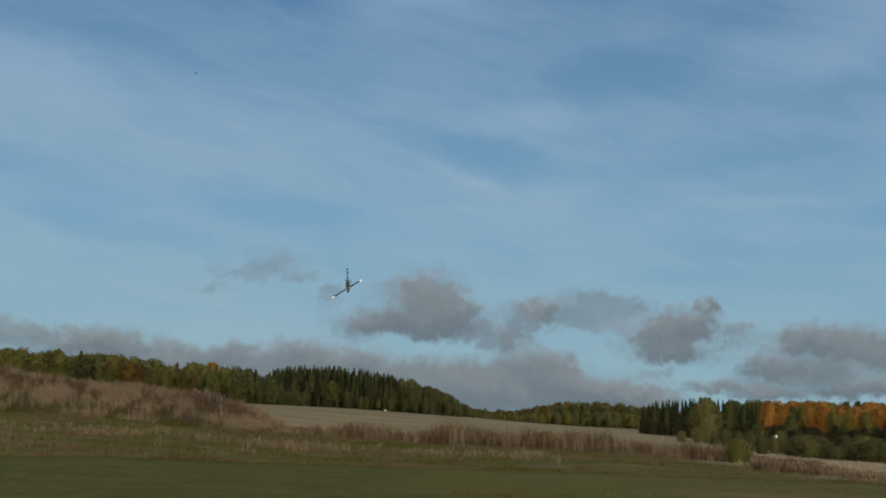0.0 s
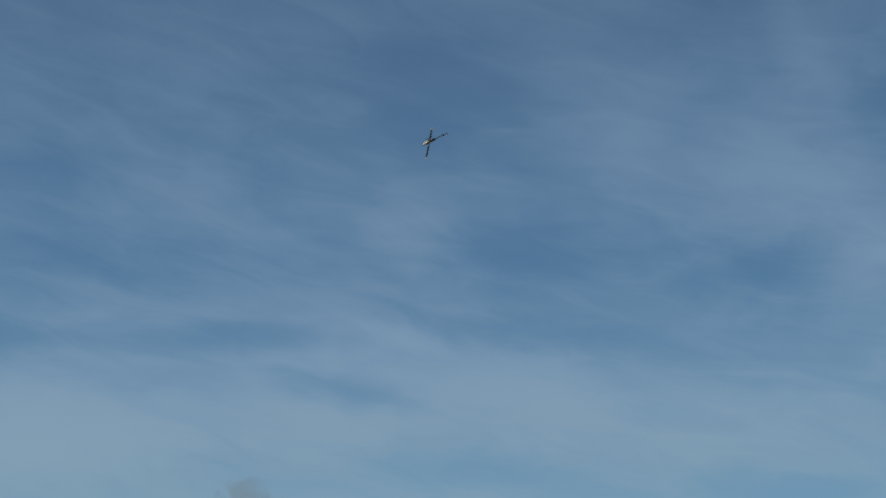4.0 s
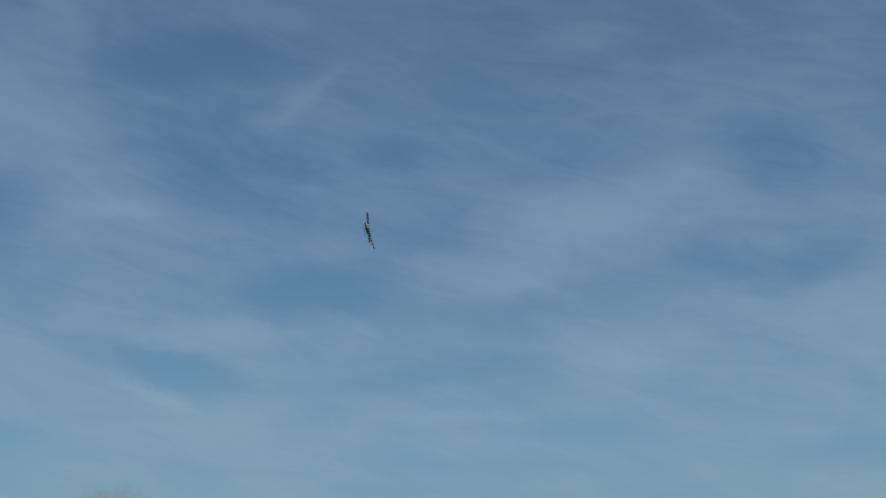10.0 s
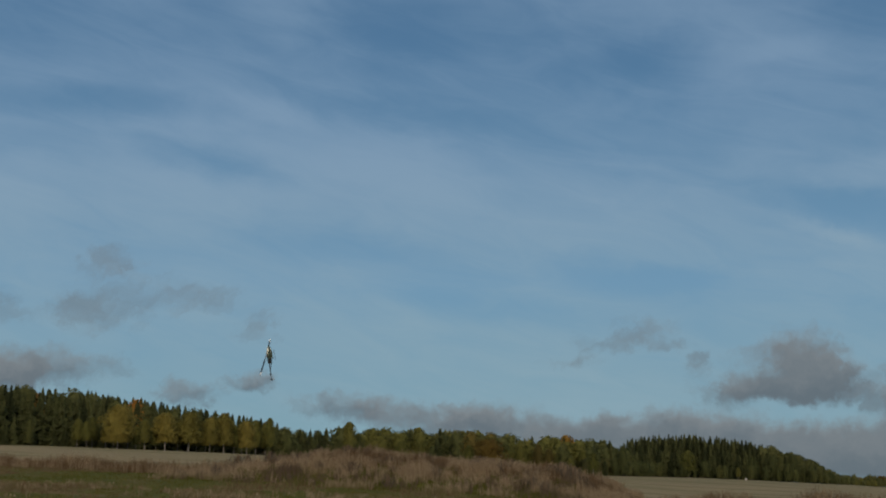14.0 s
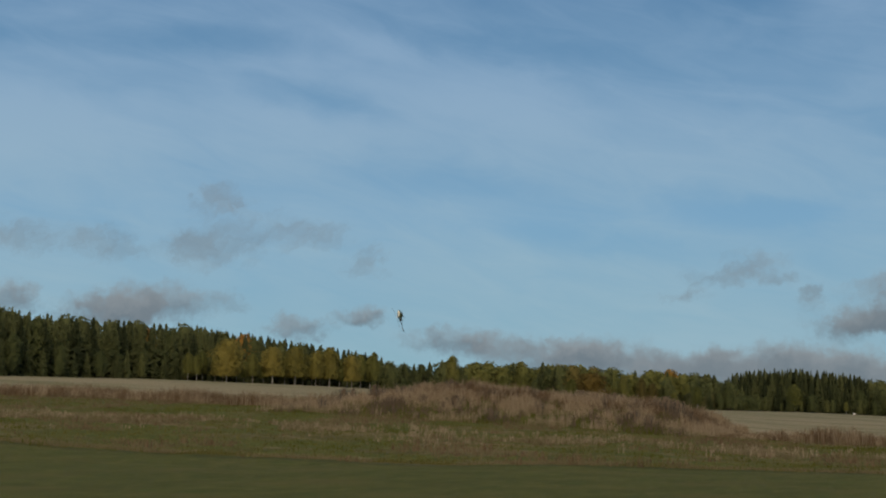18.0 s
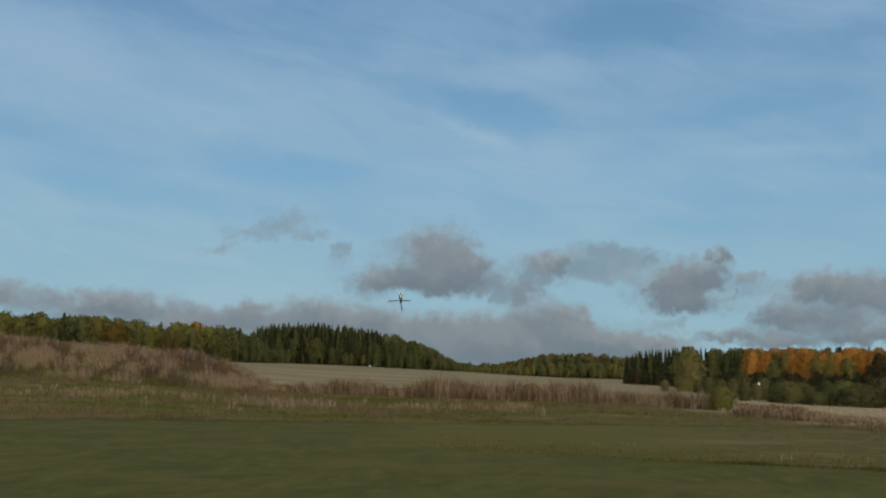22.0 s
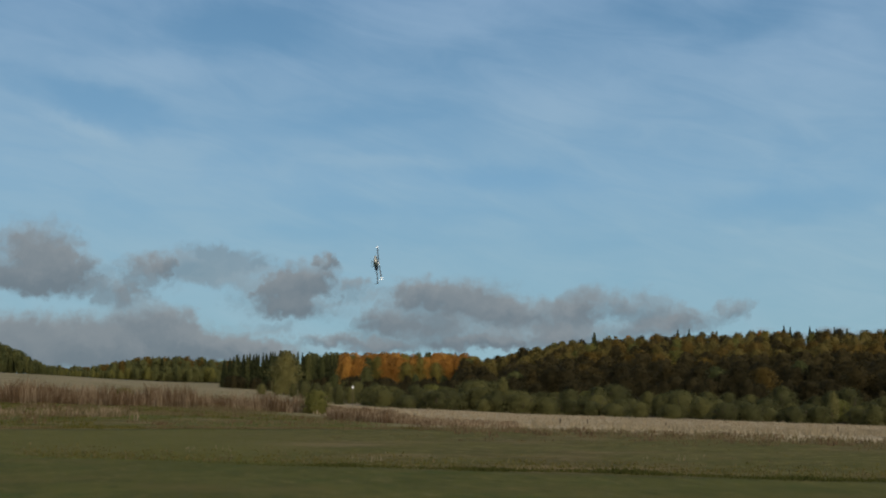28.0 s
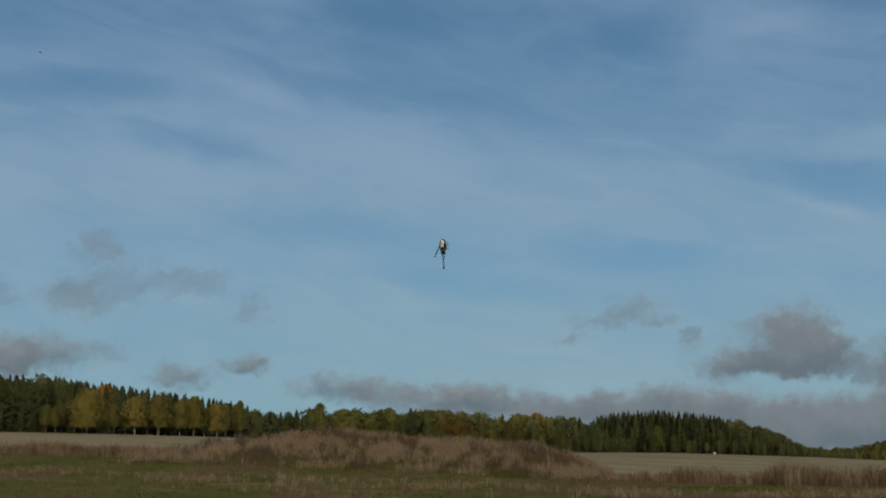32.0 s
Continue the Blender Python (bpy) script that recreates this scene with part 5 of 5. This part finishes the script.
# ---- what moves ----
# seconds, heading, elevation, distance, turn about x, y, z, rotor angle
FLIGHT = [
    (0.0, -5.71, 5.73, 52.4, 177, 58, -79, 50),
    (0.5, -11.53, 6.54, 53.7, 60, -56, 2, 141),
    (1.0, -17.76, 5.85, 50.6, -176, 24, -177, 151),
    (1.5, -22.20, 7.76, 54.7, -113, 10, 66, 94),
    (2.0, -25.15, 11.04, 55.0, -53, -44, -179, 95),
    (2.5, -28.74, 13.93, 56.7, -165, 46, 96, 80),
    (3.0, -27.96, 18.44, 56.6, -81, -70, 75, 86),
    (3.5, -27.49, 22.72, 59.9, -166, 27, 162, 80),
    (5.5, -10.64, 30.96, 57.6, -59, -42, 167, 136),
    (6.0, -6.01, 31.24, 62.4, 168, 26, 72, 145),
    (6.5, -3.37, 31.45, 62.2, -42, 62, -115, 23),
    (7.0, 0.23, 31.37, 65.2, -180, 36, 131, 101),
    (7.5, 4.82, 30.90, 62.5, 91, -25, -25, 71),
    (8.0, 8.84, 30.12, 65.2, 63, -12, 137, 98),
    (8.5, 11.75, 28.17, 55.5, 138, -8, 38, 10),
    (9.0, 12.62, 25.49, 56.1, 24, -15, -159, 50),
    (9.5, 12.93, 21.72, 59.8, -112, 77, -75, 94),
    (10.0, 9.56, 18.34, 53.7, 7, -42, -121, 12),
    (10.5, 7.97, 15.24, 53.9, 39, 50, 147, 148),
    (11.0, 4.33, 13.21, 58.4, -41, -56, -4, 119),
    (11.5, 0.96, 11.82, 57.7, 99, 14, 155, 78),
    (12.0, -3.31, 10.22, 55.6, -125, -8, 5, 52),
    (12.5, -7.43, 10.40, 52.6, 23, -18, -158, 120),
    (13.0, -11.70, 10.04, 48.8, 120, 16, 62, 16),
    (13.5, -17.18, 8.27, 49.3, 109, -67, -23, 133),
    (14.0, -24.80, 5.57, 51.7, -64, -100, 41, 30),
    (14.5, -31.24, 4.58, 51.8, 157, -38, -98, 81),
    (16.5, -25.29, 6.38, 72.6, 149, -60, 8, 44),
    (17.0, -25.05, 5.66, 78.1, -159, -48, -54, 24),
    (17.5, -25.76, 5.09, 76.0, -159, -54, -88, 43),
    (18.0, -23.56, 4.45, 76.2, -48, -121, 77, 55),
    (18.5, -18.03, 4.13, 79.2, 151, -40, -95, 103),
    (19.0, -10.73, 4.44, 77.2, -167, -44, -70, 53),
    (19.5, -5.12, 4.56, 76.9, -154, -55, -46, 100),
    (20.0, -2.23, 4.50, 78.6, -111, -75, -62, 111),
    (20.5, -3.79, 3.93, 80.8, -147, -37, -103, 58),
    (21.0, -6.41, 4.00, 77.0, -174, -63, -169, 103),
    (21.5, -6.33, 3.77, 80.3, 128, -59, -110, 71),
    (22.0, -2.54, 3.31, 76.4, 171, -47, -98, 98),
    (22.5, 1.96, 3.41, 78.0, -155, -48, -90, 38),
    (23.0, 6.53, 3.07, 67.8, -177, -62, -18, 83),
    (23.5, 6.89, 3.09, 63.3, -161, -67, -70, 75),
    (24.0, 4.38, 3.26, 58.9, -136, -69, 159, 117),
    (24.5, 4.72, 3.41, 60.5, -168, -62, -174, 53),
    (25.0, 8.76, 3.71, 66.3, 164, -50, -128, 92),
    (26.0, 19.69, 4.19, 67.8, -168, -63, -64, 67),
    (26.5, 22.05, 4.09, 61.1, 174, -62, -35, 152),
    (28.5, 9.80, 5.61, 59.4, -11, -78, 120, 139),
    (29.0, 5.80, 5.10, 54.8, -127, -59, -118, 61),
    (29.5, 1.56, 5.83, 54.4, -68, -76, 159, 80),
    (30.0, -3.49, 6.34, 57.9, -167, -53, -113, 112),
    (30.5, -8.43, 6.72, 54.8, -36, -58, 118, 136),
    (31.0, -14.25, 7.04, 52.0, 157, -48, -131, 43),
    (31.5, -15.46, 8.32, 53.7, 46, -41, -23, 152),
    (32.0, -15.73, 9.58, 52.6, 123, -54, -85, 140),
]
FLY = [
    (0.0, -12.90, 14.81, 2.6),
    (0.1, -12.15, 15.46, 2.6),
    (0.2, -10.07, 16.45, 2.6),
    (0.3, -8.70, 17.31, 2.6),
    (0.5, 8.00, 26.00, 2.6),
    (1.5, 70.00, 40.00, 2.5),
    (4.0, 120.00, 30.00, 3.0),
    (8.0, -150.00, 20.00, 3.0),
    (11.5, -100.00, 15.00, 3.0),
    (12.5, -60.00, 12.00, 3.0),
    (12.8, -31.00, 10.00, 3.0),
    (13.0, -23.21, 9.35, 3.0),
    (13.2, -8.00, -1.00, 2.8),
    (13.6, 10.00, -8.00, 2.8),
    (15.0, 90.00, 20.00, 3.0),
    (20.0, 150.00, 30.00, 3.0),
    (24.0, 80.00, 40.00, 3.0),
    (25.3, 36.00, 26.00, 2.8),
    (25.8, 16.11, 13.91, 2.6),
    (25.9, 17.18, 13.18, 2.6),
    (26.0, 18.60, 11.83, 2.6),
    (26.1, 19.20, 10.95, 2.6),
    (26.2, 20.13, 9.59, 2.6),
    (26.3, 20.81, 8.61, 2.6),
    (26.4, 21.92, 7.19, 2.6),
    (26.5, 22.91, 6.16, 2.6),
    (26.8, 27.00, 0.00, 2.6),
    (27.5, 60.00, -5.00, 2.5),
    (29.0, 120.00, 20.00, 3.0),
    (30.5, 60.00, 55.00, 3.0),
    (31.5, 5.00, 33.00, 2.8),
    (31.9, -27.45, 19.63, 2.6),
    (32.0, -33.54, 17.62, 2.6),
]


def spot(heading, elevation, distance):
    a, e = radians(heading), radians(elevation)
    return EYE + Vector((math.sin(a) * math.cos(e), math.cos(a) * math.cos(e), math.sin(e))) * distance


def motions():
    # the helicopter: turns of more than 60 degrees pass through in-between poses
    rows, spin = [], []
    phase = FLIGHT[0][7]
    for (t0, *a), (t1, *b) in zip(FLIGHT, FLIGHT[1:]):
        p0, p1 = spot(*a[:3]), spot(*b[:3])
        q0 = Euler([radians(v) for v in a[3:6]]).to_quaternion()
        q1 = Euler([radians(v) for v in b[3:6]]).to_quaternion()
        q1.make_compatible(q0)
        steps = max(1, math.ceil(math.degrees(q0.rotation_difference(q1).angle) / 60))
        for k in range(steps):
            u = k / steps
            rows.append((t0 + (t1 - t0) * u, Matrix.LocRotScale(p0.lerp(p1, u), q0.slerp(q1, u), None)))
        beats = round((t1 - t0) / 0.1)
        turn = (b[6] - phase) % 180
        while turn < 62 * beats:
            turn += 180
        turn = turn if turn <= 88 * beats else turn - 180
        for k in range(beats):
            spin.append((t0 + 0.1 * k, phase + turn * k / beats))
        phase += turn
    t1, *b = FLIGHT[-1]
    rows.append((t1, Matrix.LocRotScale(spot(*b[:3]), Euler([radians(v) for v in b[3:6]]), None)))
    spin.append((t1, phase))
    walk(helicopter, rows)
    walk(main_rotor, [(t, pose(0, 0, 0, 0, 0, w)) for t, w in spin])
    walk(tail_rotor, [(t, pose(-0.93, 0.025, -0.14, 0, w * 0.95, 0)) for t, w in spin])
    # the cloud layers turn with the wind
    for layer in (clouds, high_clouds):
        walk(layer, [(t, pose(0, 0, 0, 0, 0, -DRIFT * t)) for t in (0, 8, 16, 24, 32)])
    # the fly
    walk(fly, [(t, Matrix.Translation(spot(h, e, d)) @ pose(0, 0, 0, 0, -20, 40 * k)) for k, (t, h, e, d) in enumerate(FLY)])


motions()
